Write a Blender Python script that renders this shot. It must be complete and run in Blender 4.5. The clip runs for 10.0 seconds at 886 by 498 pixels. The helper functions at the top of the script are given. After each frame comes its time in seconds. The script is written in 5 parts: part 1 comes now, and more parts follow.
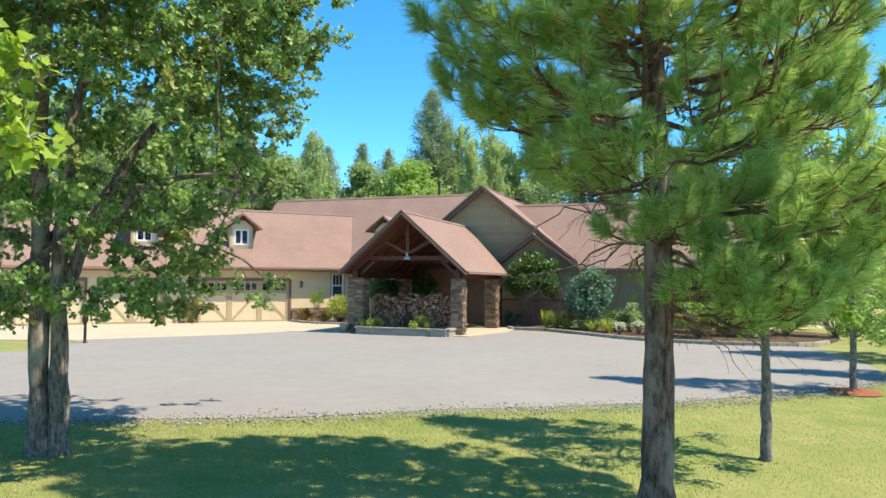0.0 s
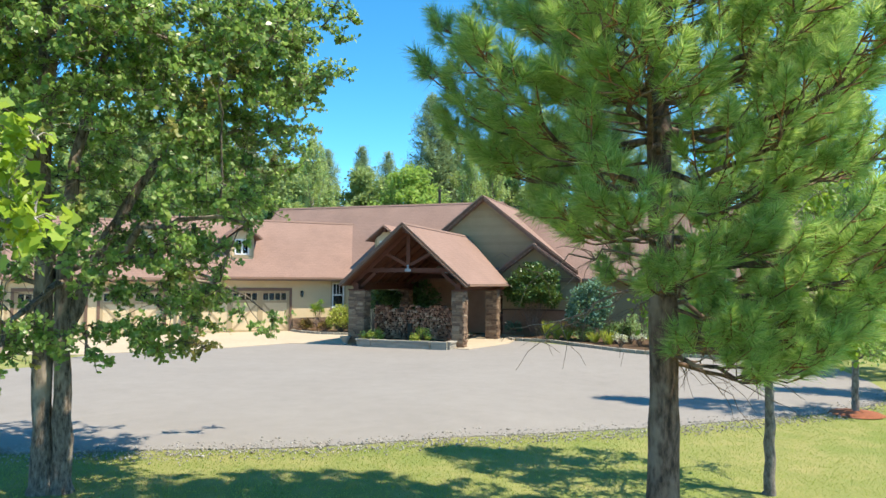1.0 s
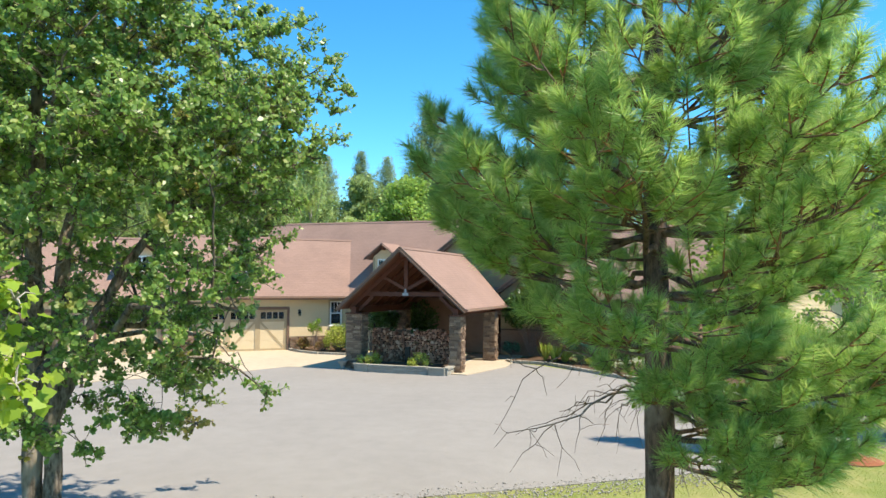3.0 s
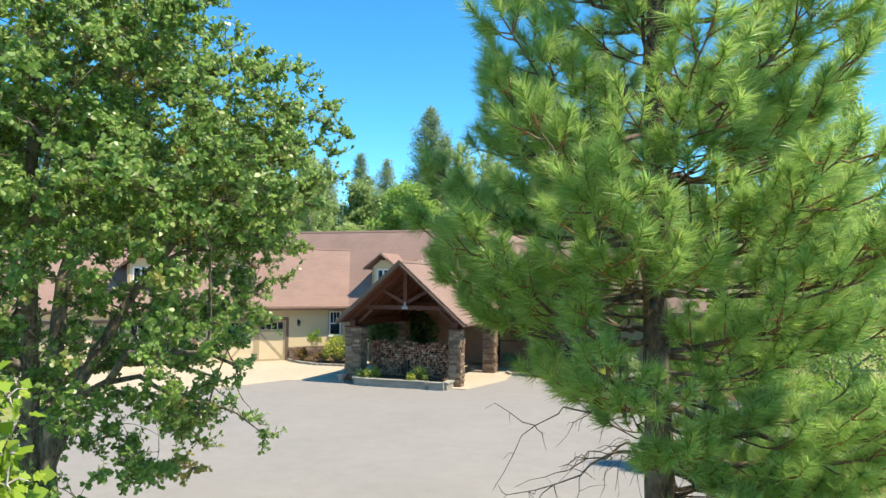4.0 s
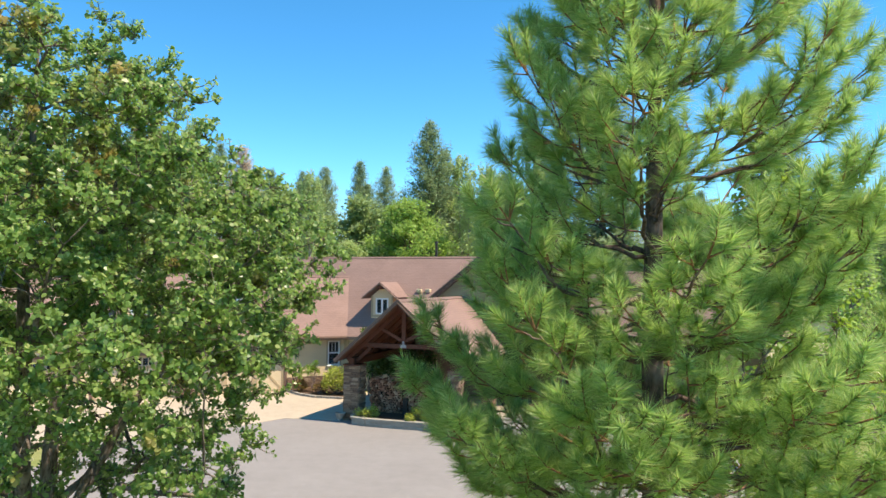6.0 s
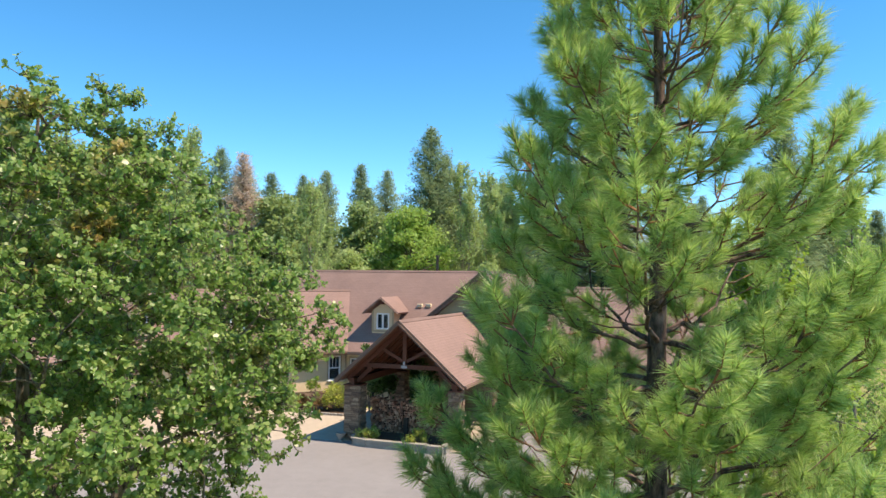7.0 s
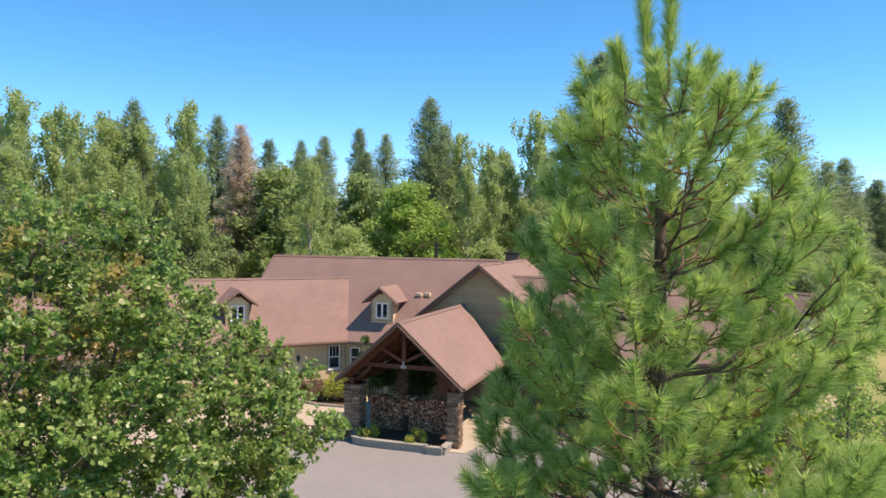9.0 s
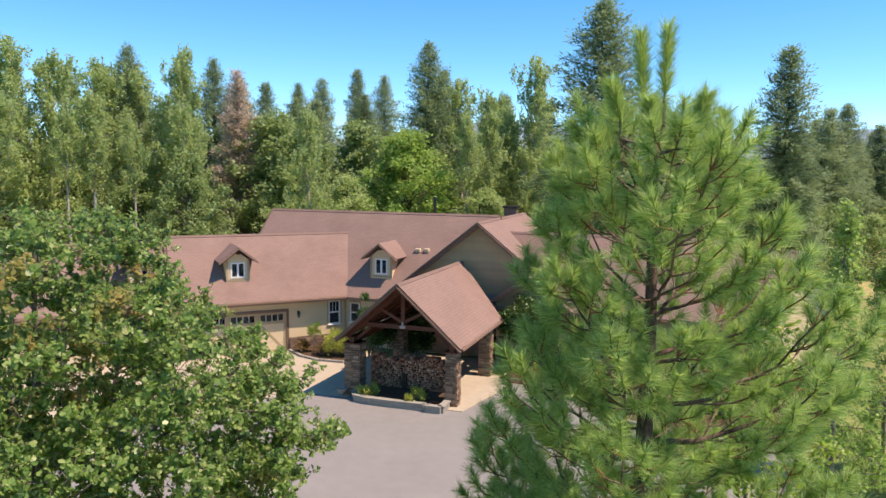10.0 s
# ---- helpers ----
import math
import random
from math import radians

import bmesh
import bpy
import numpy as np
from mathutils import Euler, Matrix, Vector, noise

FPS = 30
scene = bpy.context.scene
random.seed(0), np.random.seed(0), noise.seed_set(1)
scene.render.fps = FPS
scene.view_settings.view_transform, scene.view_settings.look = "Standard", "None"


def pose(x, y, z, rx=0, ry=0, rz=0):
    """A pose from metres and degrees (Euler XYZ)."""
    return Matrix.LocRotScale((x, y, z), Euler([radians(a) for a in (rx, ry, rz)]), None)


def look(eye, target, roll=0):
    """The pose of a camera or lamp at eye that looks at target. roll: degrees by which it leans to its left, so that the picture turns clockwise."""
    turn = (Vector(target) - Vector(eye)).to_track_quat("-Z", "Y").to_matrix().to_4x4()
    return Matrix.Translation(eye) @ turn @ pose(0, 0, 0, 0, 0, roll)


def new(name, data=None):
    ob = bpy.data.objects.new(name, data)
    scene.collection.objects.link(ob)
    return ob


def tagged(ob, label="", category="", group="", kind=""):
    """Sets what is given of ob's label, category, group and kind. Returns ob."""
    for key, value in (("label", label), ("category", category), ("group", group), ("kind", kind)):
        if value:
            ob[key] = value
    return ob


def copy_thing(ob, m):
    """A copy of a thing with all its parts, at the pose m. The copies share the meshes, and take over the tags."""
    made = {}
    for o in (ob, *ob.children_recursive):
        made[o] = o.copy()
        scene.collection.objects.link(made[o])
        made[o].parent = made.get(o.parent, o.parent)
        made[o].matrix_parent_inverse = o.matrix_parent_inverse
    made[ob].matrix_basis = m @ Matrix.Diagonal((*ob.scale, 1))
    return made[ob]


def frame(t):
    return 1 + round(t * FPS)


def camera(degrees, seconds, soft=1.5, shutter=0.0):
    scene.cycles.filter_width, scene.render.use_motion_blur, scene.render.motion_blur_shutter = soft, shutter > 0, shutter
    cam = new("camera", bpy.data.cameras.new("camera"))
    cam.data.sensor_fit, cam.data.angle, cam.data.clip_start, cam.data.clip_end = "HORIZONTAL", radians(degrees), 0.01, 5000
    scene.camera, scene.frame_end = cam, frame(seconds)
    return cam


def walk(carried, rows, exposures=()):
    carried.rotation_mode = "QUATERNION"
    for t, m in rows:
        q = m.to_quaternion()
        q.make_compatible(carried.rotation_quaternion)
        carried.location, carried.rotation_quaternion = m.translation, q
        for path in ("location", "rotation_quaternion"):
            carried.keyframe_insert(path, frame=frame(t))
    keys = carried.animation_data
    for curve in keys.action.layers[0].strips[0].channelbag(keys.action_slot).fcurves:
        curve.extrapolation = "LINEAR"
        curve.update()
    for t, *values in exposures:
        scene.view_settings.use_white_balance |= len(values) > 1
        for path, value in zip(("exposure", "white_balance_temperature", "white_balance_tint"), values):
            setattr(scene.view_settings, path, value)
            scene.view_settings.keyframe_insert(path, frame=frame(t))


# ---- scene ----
cam = camera(62.4, 10.0)
METRES, EYE, TILT, LEAN, TURN = 8.0, 2.3, 2.6, -0.4, 0.0
ROWS = [
    (0.0, 0.0, 0.0, 0.0, 0.0, 0.0, -0.0),
    (0.5, 0.0004, -0.0003, 0.033, -0.02, 0.01, 0.02),
    (1.0, -0.0068, 0.001, 0.0655, -0.03, 0.02, 0.04),
    (1.5, -0.0074, 0.0025, 0.0996, -0.03, 0.04, 0.01),
    (2.0, -0.0069, 0.0064, 0.1325, -0.05, 0.03, -0.01),
    (2.5, -0.0021, 0.0089, 0.1638, -0.08, 0.04, -0.01),
    (4.0, 0.0023, 0.0211, 0.2754, -0.12, -0.02, -0.08),
    (4.5, 0.0023, 0.021, 0.3199, -0.14, -0.02, -0.05),
    (5.0, 0.0061, 0.0244, 0.3744, -0.15, -0.01, -0.07),
    (5.5, 0.0073, 0.0303, 0.4318, -0.17, -0.02, -0.05),
    (7.0, 0.0046, 0.043, 0.6089, -0.09, -0.14, -0.25),
    (7.5, 0.0038, 0.0476, 0.6659, -0.1, -0.15, -0.24),
    (8.0, 0.0031, 0.0543, 0.7294, -0.11, -0.18, -0.25),
    (8.5, 0.0046, 0.0578, 0.7968, -0.15, -1.12, -0.25),
    (9.0, 0.0042, 0.056, 0.8648, -0.16, -3.69, -0.26),
    (9.5, 0.0058, 0.0535, 0.9282, -0.18, -6.07, -0.27),
    (10.0, 0.0089, 0.0526, 0.9957, -0.21, -8.5, -0.26),
]
walk(cam, [(t, pose(0, 0, EYE, TILT, LEAN, TURN) @ pose(METRES * x, METRES * y, METRES * z, 90 + pitch, roll, yaw)) for t, x, y, z, yaw, pitch, roll in ROWS], [(0.0, 1.3, 7350, 8), (3.0, 1.3, 7350, 8), (5.0, 1.25, 7450, 10), (7.5, 1.0, 7750, 20), (10.0, 0.87, 7800, 24)])

# ---- light ----
SUN_DIR = Vector((0.95, -0.285, 0)).normalized()
SUN_EL = radians(58.5)
world = bpy.data.worlds.new("world")
scene.world = world
world.use_nodes = True
_n = world.node_tree.nodes
_sky = _n.new("ShaderNodeTexSky")
_sky.sky_type = 'NISHITA'
_sky.sun_disc = False
_sky.sun_elevation = SUN_EL
_sky.sun_rotation = math.atan2(SUN_DIR.x, SUN_DIR.y)
_sky.altitude = 1200
_sky.air_density, _sky.dust_density, _sky.ozone_density = 0.62, 0.0, 4.0
_hs = _n.new("ShaderNodeHueSaturation")
_hs.inputs["Saturation"].default_value = 1.27
_hs.inputs["Hue"].default_value = 0.488
world.node_tree.links.new(_sky.outputs[0], _hs.inputs["Color"])
world.node_tree.links.new(_hs.outputs[0], _n["Background"].inputs[0])
_n["Background"].inputs[1].default_value = 0.172
sun = new("sun", bpy.data.lights.new("sun", 'SUN'))
sun.data.energy, sun.data.angle, sun.data.color = 3.5, radians(0.6), (1.0, 0.95, 0.86)
sun.matrix_world = look((0, 0, 40), Vector((0, 0, 40)) - (SUN_DIR * math.cos(SUN_EL) + Vector((0, 0, math.sin(SUN_EL)))))

# ---- materials ----


class Mat:
    """A small node-tree writer round one Principled surface."""

    def __init__(self, name, rough=0.8, metal=0.0, spec=0.3):
        self.m = bpy.data.materials.new(name)
        self.m.use_nodes = True
        self.t = self.m.node_tree
        self.p = self.t.nodes["Principled BSDF"]
        self.p.inputs["Roughness"].default_value = rough
        self.p.inputs["Metallic"].default_value = metal
        self.p.inputs["Specular IOR Level"].default_value = spec

    def node(self, kind, **inputs):
        n = self.t.nodes.new(kind)
        for k, v in inputs.items():
            self.put(n.inputs[k.replace("_", " ")], v)
        return n

    def put(self, socket, v):
        if isinstance(v, bpy.types.NodeSocket):
            self.t.links.new(v, socket)
        else:
            socket.default_value = v

    def coords(self, kind="Object", scale=(1, 1, 1)):
        c = self.t.nodes.new("ShaderNodeTexCoord")
        mp = self.node("ShaderNodeMapping")
        mp.inputs["Scale"].default_value = scale
        self.t.links.new(c.outputs[kind], mp.inputs["Vector"])
        return mp.outputs[0]

    def place(self, scale=(1, 1, 1)):
        g = self.t.nodes.new("ShaderNodeNewGeometry")
        mp = self.node("ShaderNodeMapping")
        mp.inputs["Scale"].default_value = scale
        self.t.links.new(g.outputs["Position"], mp.inputs["Vector"])
        return mp.outputs[0]

    def noise(self, vec, scale, detail=4.0, rough=0.6):
        return self.node("ShaderNodeTexNoise", Vector=vec, Scale=scale, Detail=detail, Roughness=rough).outputs[0]

    def ramp(self, fac, stops):
        n = self.node("ShaderNodeValToRGB", Fac=fac)
        e = n.color_ramp.elements
        while len(e) < len(stops):
            e.new(0.5)
        for el, (pos, col) in zip(e, stops):
            el.position, el.color = pos, (*col, 1)
        return n.outputs[0]

    def mix(self, fac, a, b, mode='MIX'):
        n = self.t.nodes.new("ShaderNodeMix")
        n.data_type, n.blend_type = 'RGBA', mode
        self.put(n.inputs[0], fac)
        self.put(n.inputs[6], a if isinstance(a, bpy.types.NodeSocket) else (*a, 1))
        self.put(n.inputs[7], b if isinstance(b, bpy.types.NodeSocket) else (*b, 1))
        return n.outputs[2]

    def color(self, c):
        self.put(self.p.inputs["Base Color"], c if isinstance(c, bpy.types.NodeSocket) else (*c, 1))
        return self

    def bump(self, height, strength=0.4, distance=0.01):
        b = self.node("ShaderNodeBump", Height=height, Strength=strength, Distance=distance)
        self.put(self.p.inputs["Normal"], b.outputs[0])
        return self

    def island(self):
        return self.t.nodes.new("ShaderNodeNewGeometry").outputs["Random Per Island"]

    def each(self):
        return self.t.nodes.new("ShaderNodeObjectInfo").outputs["Random"]


def mottled(name, dark, light, scale=3.0, rough=0.85, bump=0.3, fine=60.0, metal=0.0, spec=0.3, each=0.0):
    """A surface with stains at one scale and grain at another."""
    m = Mat(name, rough, metal, spec)
    v = m.place()
    big = m.noise(v, scale)
    small = m.noise(v, fine, 3.0)
    c = m.ramp(big, [(0.3, dark), (0.7, light)])
    c = m.mix(0.35, c, m.ramp(small, [(0.3, tuple(x * 0.72 for x in dark)), (0.7, tuple(min(1, x * 1.15) for x in light))]))
    if each:
        c = m.mix(1.0, c, m.ramp(m.each(), [(0.0, (1 - each,) * 3), (1.0, (1 + each * 0.3,) * 3)]), 'MULTIPLY')
    m.color(c)
    m.bump(small, bump, 0.006)
    return m.m


def leafy(name, stops, back=0.35, rough=0.45, patches=None, through_colour=(0.42, 0.55, 0.06), share=0.6):
    """Leaves: colour by leaf, some light passing through."""
    m = Mat(name, rough, 0.0, 0.35)
    c = m.ramp(m.island(), stops)
    if patches:
        spot = m.noise(m.place(), patches[0], 2.0)
        c = m.mix(m.ramp(spot, [(patches[1], (0, 0, 0)), (patches[1] + 0.08, (0.75,) * 3)]), c, patches[2])
    m.color(c)
    tr = m.node("ShaderNodeBsdfTranslucent")
    m.put(tr.inputs["Color"], m.mix(share, c, through_colour))
    sh = m.node("ShaderNodeMixShader", Fac=back)
    m.t.links.new(m.p.outputs[0], sh.inputs[1])
    m.t.links.new(tr.outputs[0], sh.inputs[2])
    m.t.links.new(sh.outputs[0], m.t.nodes["Material Output"].inputs[0])
    return m.m


def barky(name, dark, light, stretch=0.18, scale=14.0, bump=1.0, patch=None):
    m = Mat(name, 0.9, 0.0, 0.2)
    v = m.place((1, 1, stretch))
    w = m.noise(v, scale, 6.0, 0.7)
    c = m.ramp(w, [(0.36, dark), (0.62, light)])
    if patch:
        c = m.mix(m.ramp(m.noise(m.place((1, 1, 0.6)), 3.5, 3.0), [(0.52, (0, 0, 0)), (0.66, (0.8,) * 3)]), c, patch)
    m.color(c)
    m.bump(w, bump, 0.03)
    return m.m


def shingled(name, a, b):
    m = Mat(name, 0.9, 0.0, 0.2)
    uv = m.coords("UV")
    br = m.node("ShaderNodeTexBrick", Vector=uv, Scale=1.0)
    br.inputs["Color1"].default_value, br.inputs["Color2"].default_value = (*a, 1), (*b, 1)
    br.inputs["Mortar"].default_value = (*[x * 0.55 for x in a], 1)
    br.inputs["Mortar Size"].default_value, br.inputs["Mortar Smooth"].default_value = 0.012, 0.4
    br.inputs["Brick Width"].default_value, br.inputs["Row Height"].default_value = 0.33, 0.15
    big = m.noise(m.place(), 0.5, 5.0)
    c = m.mix(0.5, br.outputs[0], m.ramp(big, [(0.25, tuple(x * 0.8 for x in a)), (0.75, tuple(x * 1.15 for x in b))]))
    c = m.mix(0.16, c, m.ramp(m.noise(uv, 45.0, 2.0), [(0.3, (0.05, 0.03, 0.03)), (0.7, (0.42, 0.3, 0.25))]))
    m.color(c)
    m.bump(br.outputs["Fac"], 0.5, 0.012).put(m.p.inputs["Roughness"], 0.9)
    return m.m


def grained(name, dark, light, axis=(1, 1, 12), rough=0.6, scale=4.0):
    m = Mat(name, rough, 0.0, 0.3)
    w = m.noise(m.coords("Object", axis), scale, 5.0, 0.65)
    c = m.ramp(w, [(0.3, dark), (0.7, light)])
    c = m.mix(0.4, c, m.ramp(m.each(), [(0, tuple(x * 0.7 for x in dark)), (1, light)]))
    m.color(c)
    m.bump(w, 0.25, 0.004)
    return m.m


def lawned():
    m = Mat("lawn_and_meadow", 0.95, 0.0, 0.15)
    v = m.place()
    big, mid, fine = m.noise(v, 0.23, 4.0), m.noise(v, 1.6, 4.0), m.noise(v, 38.0, 4.0, 0.75)
    green = m.ramp(fine, [(0.2, (0.11, 0.15, 0.038)), (0.5, (0.16, 0.20, 0.052)), (0.82, (0.22, 0.245, 0.08))])
    straw = m.ramp(fine, [(0.2, (0.22, 0.20, 0.078)), (0.5, (0.285, 0.26, 0.105)), (0.82, (0.36, 0.325, 0.145))])
    dry = m.mix(0.5, m.ramp(big, [(0.34, (0, 0, 0)), (0.58, (0.95,) * 3)]), m.ramp(mid, [(0.44, (0, 0, 0)), (0.66, (1, 1, 1))]))
    near = m.mix(dry, green, straw)
    sep = m.node("ShaderNodeSeparateXYZ", Vector=v)
    far = m.node("ShaderNodeMapRange", Value=sep.outputs[1])
    far.inputs[1].default_value, far.inputs[2].default_value, far.inputs[4].default_value = 45, 62, 0.85
    m.color(m.mix(far.outputs[0], near, m.mix(m.ramp(mid, [(0.4, (0, 0, 0)), (0.7, (1, 1, 1))]), (0.46, 0.36, 0.17), (0.20, 0.19, 0.06))))
    m.bump(fine, 0.4, 0.02)
    return m.m


def paved(name, base, light, grit, stain=0.3):
    m = Mat(name, 0.92, 0.0, 0.25)
    v = m.place()
    big, mid, fine = m.noise(v, 0.35, 4.0), m.noise(v, 2.2, 5.0), m.noise(v, grit, 3.0, 0.8)
    c = m.ramp(big, [(0.3, base), (0.7, light)])
    c = m.mix(stain, c, m.ramp(mid, [(0.3, tuple(x * 0.75 for x in base)), (0.7, tuple(x * 1.12 for x in light))]))
    c = m.mix(0.22, c, m.ramp(fine, [(0.3, tuple(x * 0.5 for x in base)), (0.7, tuple(min(1, x * 1.5) for x in light))]))
    m.color(c)
    m.bump(fine, 0.4, 0.006)
    return m.m


def glassy(name):
    m = Mat(name, 0.03, 0.0, 0.5)
    m.color((0.35, 0.39, 0.41))
    m.p.inputs["Transmission Weight"].default_value = 0.9
    m.p.inputs["IOR"].default_value = 1.18
    return m.m


LAWN = lawned()
ASPHALT = paved("weathered_asphalt", (0.225, 0.206, 0.19), (0.262, 0.241, 0.222), 90.0, 0.25)
CONCRETE = paved("tan_concrete", (0.39, 0.32, 0.235), (0.47, 0.39, 0.29), 40.0)
PORCHWALL = mottled("brown_stained_boards", (0.26, 0.15, 0.10), (0.35, 0.205, 0.14), 2.0, 0.75, 0.3, 40.0)
MULCH = mottled("red_bark_mulch", (0.16, 0.05, 0.025), (0.34, 0.12, 0.06), 14.0, 0.95, 1.0, 70.0)
SOIL = mottled("dark_bed_soil", (0.05, 0.03, 0.018), (0.12, 0.07, 0.04), 9.0, 0.95, 1.0, 60.0)
GRAVEL = Mat("pale_gravel", 0.9)
GRAVEL.color(GRAVEL.ramp(GRAVEL.island(), [(0, (0.20, 0.18, 0.16)), (0.5, (0.29, 0.27, 0.24)), (1, (0.40, 0.37, 0.33))]))
GRAVEL = GRAVEL.m
SHINGLE = shingled("brown_asphalt_shingles", (0.245, 0.154, 0.123), (0.293, 0.185, 0.149))
STUCCO = mottled("tan_painted_wall", (0.60, 0.46, 0.28), (0.67, 0.525, 0.33), 1.2, 0.9, 0.25, 90.0)
OLIVE = mottled("olive_lap_siding", (0.33, 0.24, 0.135), (0.41, 0.295, 0.168), 1.5, 0.8, 0.2, 70.0, each=0.12)
TRIM = grained("brown_trim_board", (0.12, 0.07, 0.05), (0.20, 0.125, 0.09))
FASCIA = grained("pale_brown_fascia", (0.22, 0.13, 0.09), (0.33, 0.21, 0.15))
TIMBER = grained("stained_cedar_timber", (0.08, 0.026, 0.014), (0.15, 0.05, 0.027))
CEDAR = grained("cedar_boards", (0.14, 0.05, 0.026), (0.22, 0.085, 0.045))
CREAM = mottled("cream_door_paint", (0.58, 0.46, 0.29), (0.65, 0.52, 0.34), 2.0, 0.7, 0.15, 80.0)
DOORTRIM = mottled("tan_door_trim", (0.36, 0.27, 0.16), (0.43, 0.33, 0.20), 2.0, 0.7, 0.15, 80.0)
WHITE = mottled("white_window_paint", (0.72, 0.70, 0.66), (0.80, 0.79, 0.75), 3.0, 0.6, 0.1, 80.0)
STEEL = mottled("grey_steel", (0.22, 0.22, 0.23), (0.34, 0.34, 0.36), 6.0, 0.45, 0.2, 60.0, metal=0.8)
DARKIRON = mottled("dark_iron", (0.03, 0.025, 0.02), (0.06, 0.05, 0.04), 6.0, 0.5, 0.2, 60.0, metal=0.5)
GLASS = glassy("window_glass")
INNER = mottled("dim_interior", (0.012, 0.011, 0.010), (0.022, 0.020, 0.018), 2.0)
STONE = Mat("stacked_ledge_stone", 0.85)
STONE.color(STONE.mix(0.4, STONE.ramp(STONE.each(), [(0, (0.10, 0.052, 0.032)), (0.35, (0.20, 0.115, 0.068)), (0.75, (0.31, 0.19, 0.115)), (1, (0.45, 0.32, 0.21))]),
                      STONE.ramp(STONE.noise(STONE.place(), 16.0), [(0.3, (0.08, 0.055, 0.04)), (0.7, (0.28, 0.21, 0.155))])))
STONE.bump(STONE.noise(STONE.place(), 30.0), 0.8, 0.02)
STONE = STONE.m
MORTAR = mottled("dark_mortar", (0.07, 0.055, 0.045), (0.12, 0.10, 0.08), 8.0)
BLOCK = mottled("grey_planter_block", (0.28, 0.25, 0.205), (0.36, 0.325, 0.27), 4.0, 0.9, 0.5, 50.0, each=0.15)
LOGEND = Mat("split_log_ends", 0.85)
LOGEND.color(LOGEND.mix(0.35, LOGEND.ramp(LOGEND.each(), [(0, (0.08, 0.03, 0.018)), (0.4, (0.40, 0.165, 0.095)), (0.8, (0.60, 0.30, 0.18)), (1, (0.74, 0.48, 0.32))]),
                        LOGEND.ramp(LOGEND.noise(LOGEND.place(), 26.0), [(0.3, (0.12, 0.045, 0.026)), (0.7, (0.52, 0.26, 0.155))])))
LOGEND = LOGEND.m
YOUNGBARK = barky("young_tree_bark", (0.09, 0.075, 0.065), (0.26, 0.22, 0.19), 0.5, 18.0, 0.6)
# Pale patches: uneven bark tone, brightened to paint sun dapples into the colour.
OAKBARK = barky("grey_oak_bark", (0.05, 0.038, 0.03), (0.27, 0.215, 0.175), 0.3, 22.0, 1.0, (0.38, 0.31, 0.25))
PINEBARK = barky("flaky_pine_bark", (0.045, 0.03, 0.024), (0.23, 0.145, 0.11), 0.3, 16.0, 1.0, (0.30, 0.22, 0.18))
TWIG = barky("orange_pine_twig", (0.16, 0.075, 0.035), (0.34, 0.17, 0.085), 1.0, 30.0, 0.4)
DEADTWIG = barky("dead_grey_twig", (0.13, 0.09, 0.07), (0.30, 0.22, 0.18), 1.0, 30.0, 0.4)
PALEBARK = barky("pale_poplar_bark", (0.22, 0.19, 0.16), (0.46, 0.42, 0.37), 0.5, 8.0)
FARBARK = barky("far_trunk_bark", (0.06, 0.045, 0.035), (0.18, 0.14, 0.11), 0.4, 5.0)
OAKLEAF = leafy("oak_leaves", [(0, (0.095, 0.18, 0.047)), (0.5, (0.195, 0.32, 0.085)), (0.85, (0.33, 0.45, 0.14)), (1, (0.52, 0.56, 0.24))], 0.53, 0.33, (0.55, 0.60, (0.50, 0.31, 0.11)), (0.40, 0.60, 0.15), 0.5)
MAPLELEAF = leafy("lime_maple_leaves", [(0, (0.20, 0.32, 0.03)), (0.6, (0.30, 0.42, 0.05)), (1, (0.42, 0.50, 0.08))], 0.5)
NEEDLE = leafy("pine_needles", [(0, (0.15, 0.275, 0.088)), (0.45, (0.28, 0.44, 0.13)), (0.85, (0.49, 0.65, 0.22)), (1, (0.77, 0.71, 0.38))], 0.5, 0.36, None, (0.50, 0.70, 0.16), 0.45)
ASPENLEAF = leafy("aspen_leaves", [(0, (0.088, 0.188, 0.025)), (0.5, (0.163, 0.300, 0.044)), (1, (0.300, 0.413, 0.075))], 0.45)
FIRLEAF = leafy("fir_needles", [(0, (0.14, 0.21, 0.115)), (0.5, (0.215, 0.30, 0.16)), (1, (0.32, 0.41, 0.22))], 0.4, 0.65, None, (0.38, 0.50, 0.22))
PINEFAR = leafy("far_pine_needles", [(0, (0.19, 0.265, 0.135)), (0.5, (0.275, 0.365, 0.185)), (1, (0.38, 0.47, 0.25))], 0.4, 0.65, None, (0.42, 0.52, 0.23))
DEADLEAF = leafy("dead_fir_needles", [(0, (0.56, 0.46, 0.36)), (0.5, (0.68, 0.56, 0.45)), (1, (0.76, 0.65, 0.54))], 0.5, 0.7, None, (0.60, 0.46, 0.34), 0.6)
POPLARLEAF = leafy("poplar_leaves", [(0, (0.27, 0.37, 0.14)), (0.5, (0.38, 0.48, 0.20)), (1, (0.50, 0.59, 0.27))], 0.55, 0.6, None, (0.50, 0.62, 0.22))
LIMELEAF = leafy("lime_tree_leaves", [(0, (0.16, 0.27, 0.055)), (0.5, (0.26, 0.41, 0.085)), (1, (0.38, 0.52, 0.13))], 0.45, 0.5, None, (0.42, 0.60, 0.15))
DARKLEAF = leafy("dark_broad_leaves", [(0, (0.15, 0.23, 0.095)), (0.5, (0.235, 0.33, 0.135)), (1, (0.34, 0.43, 0.19))], 0.45, 0.55, None, (0.42, 0.55, 0.16))
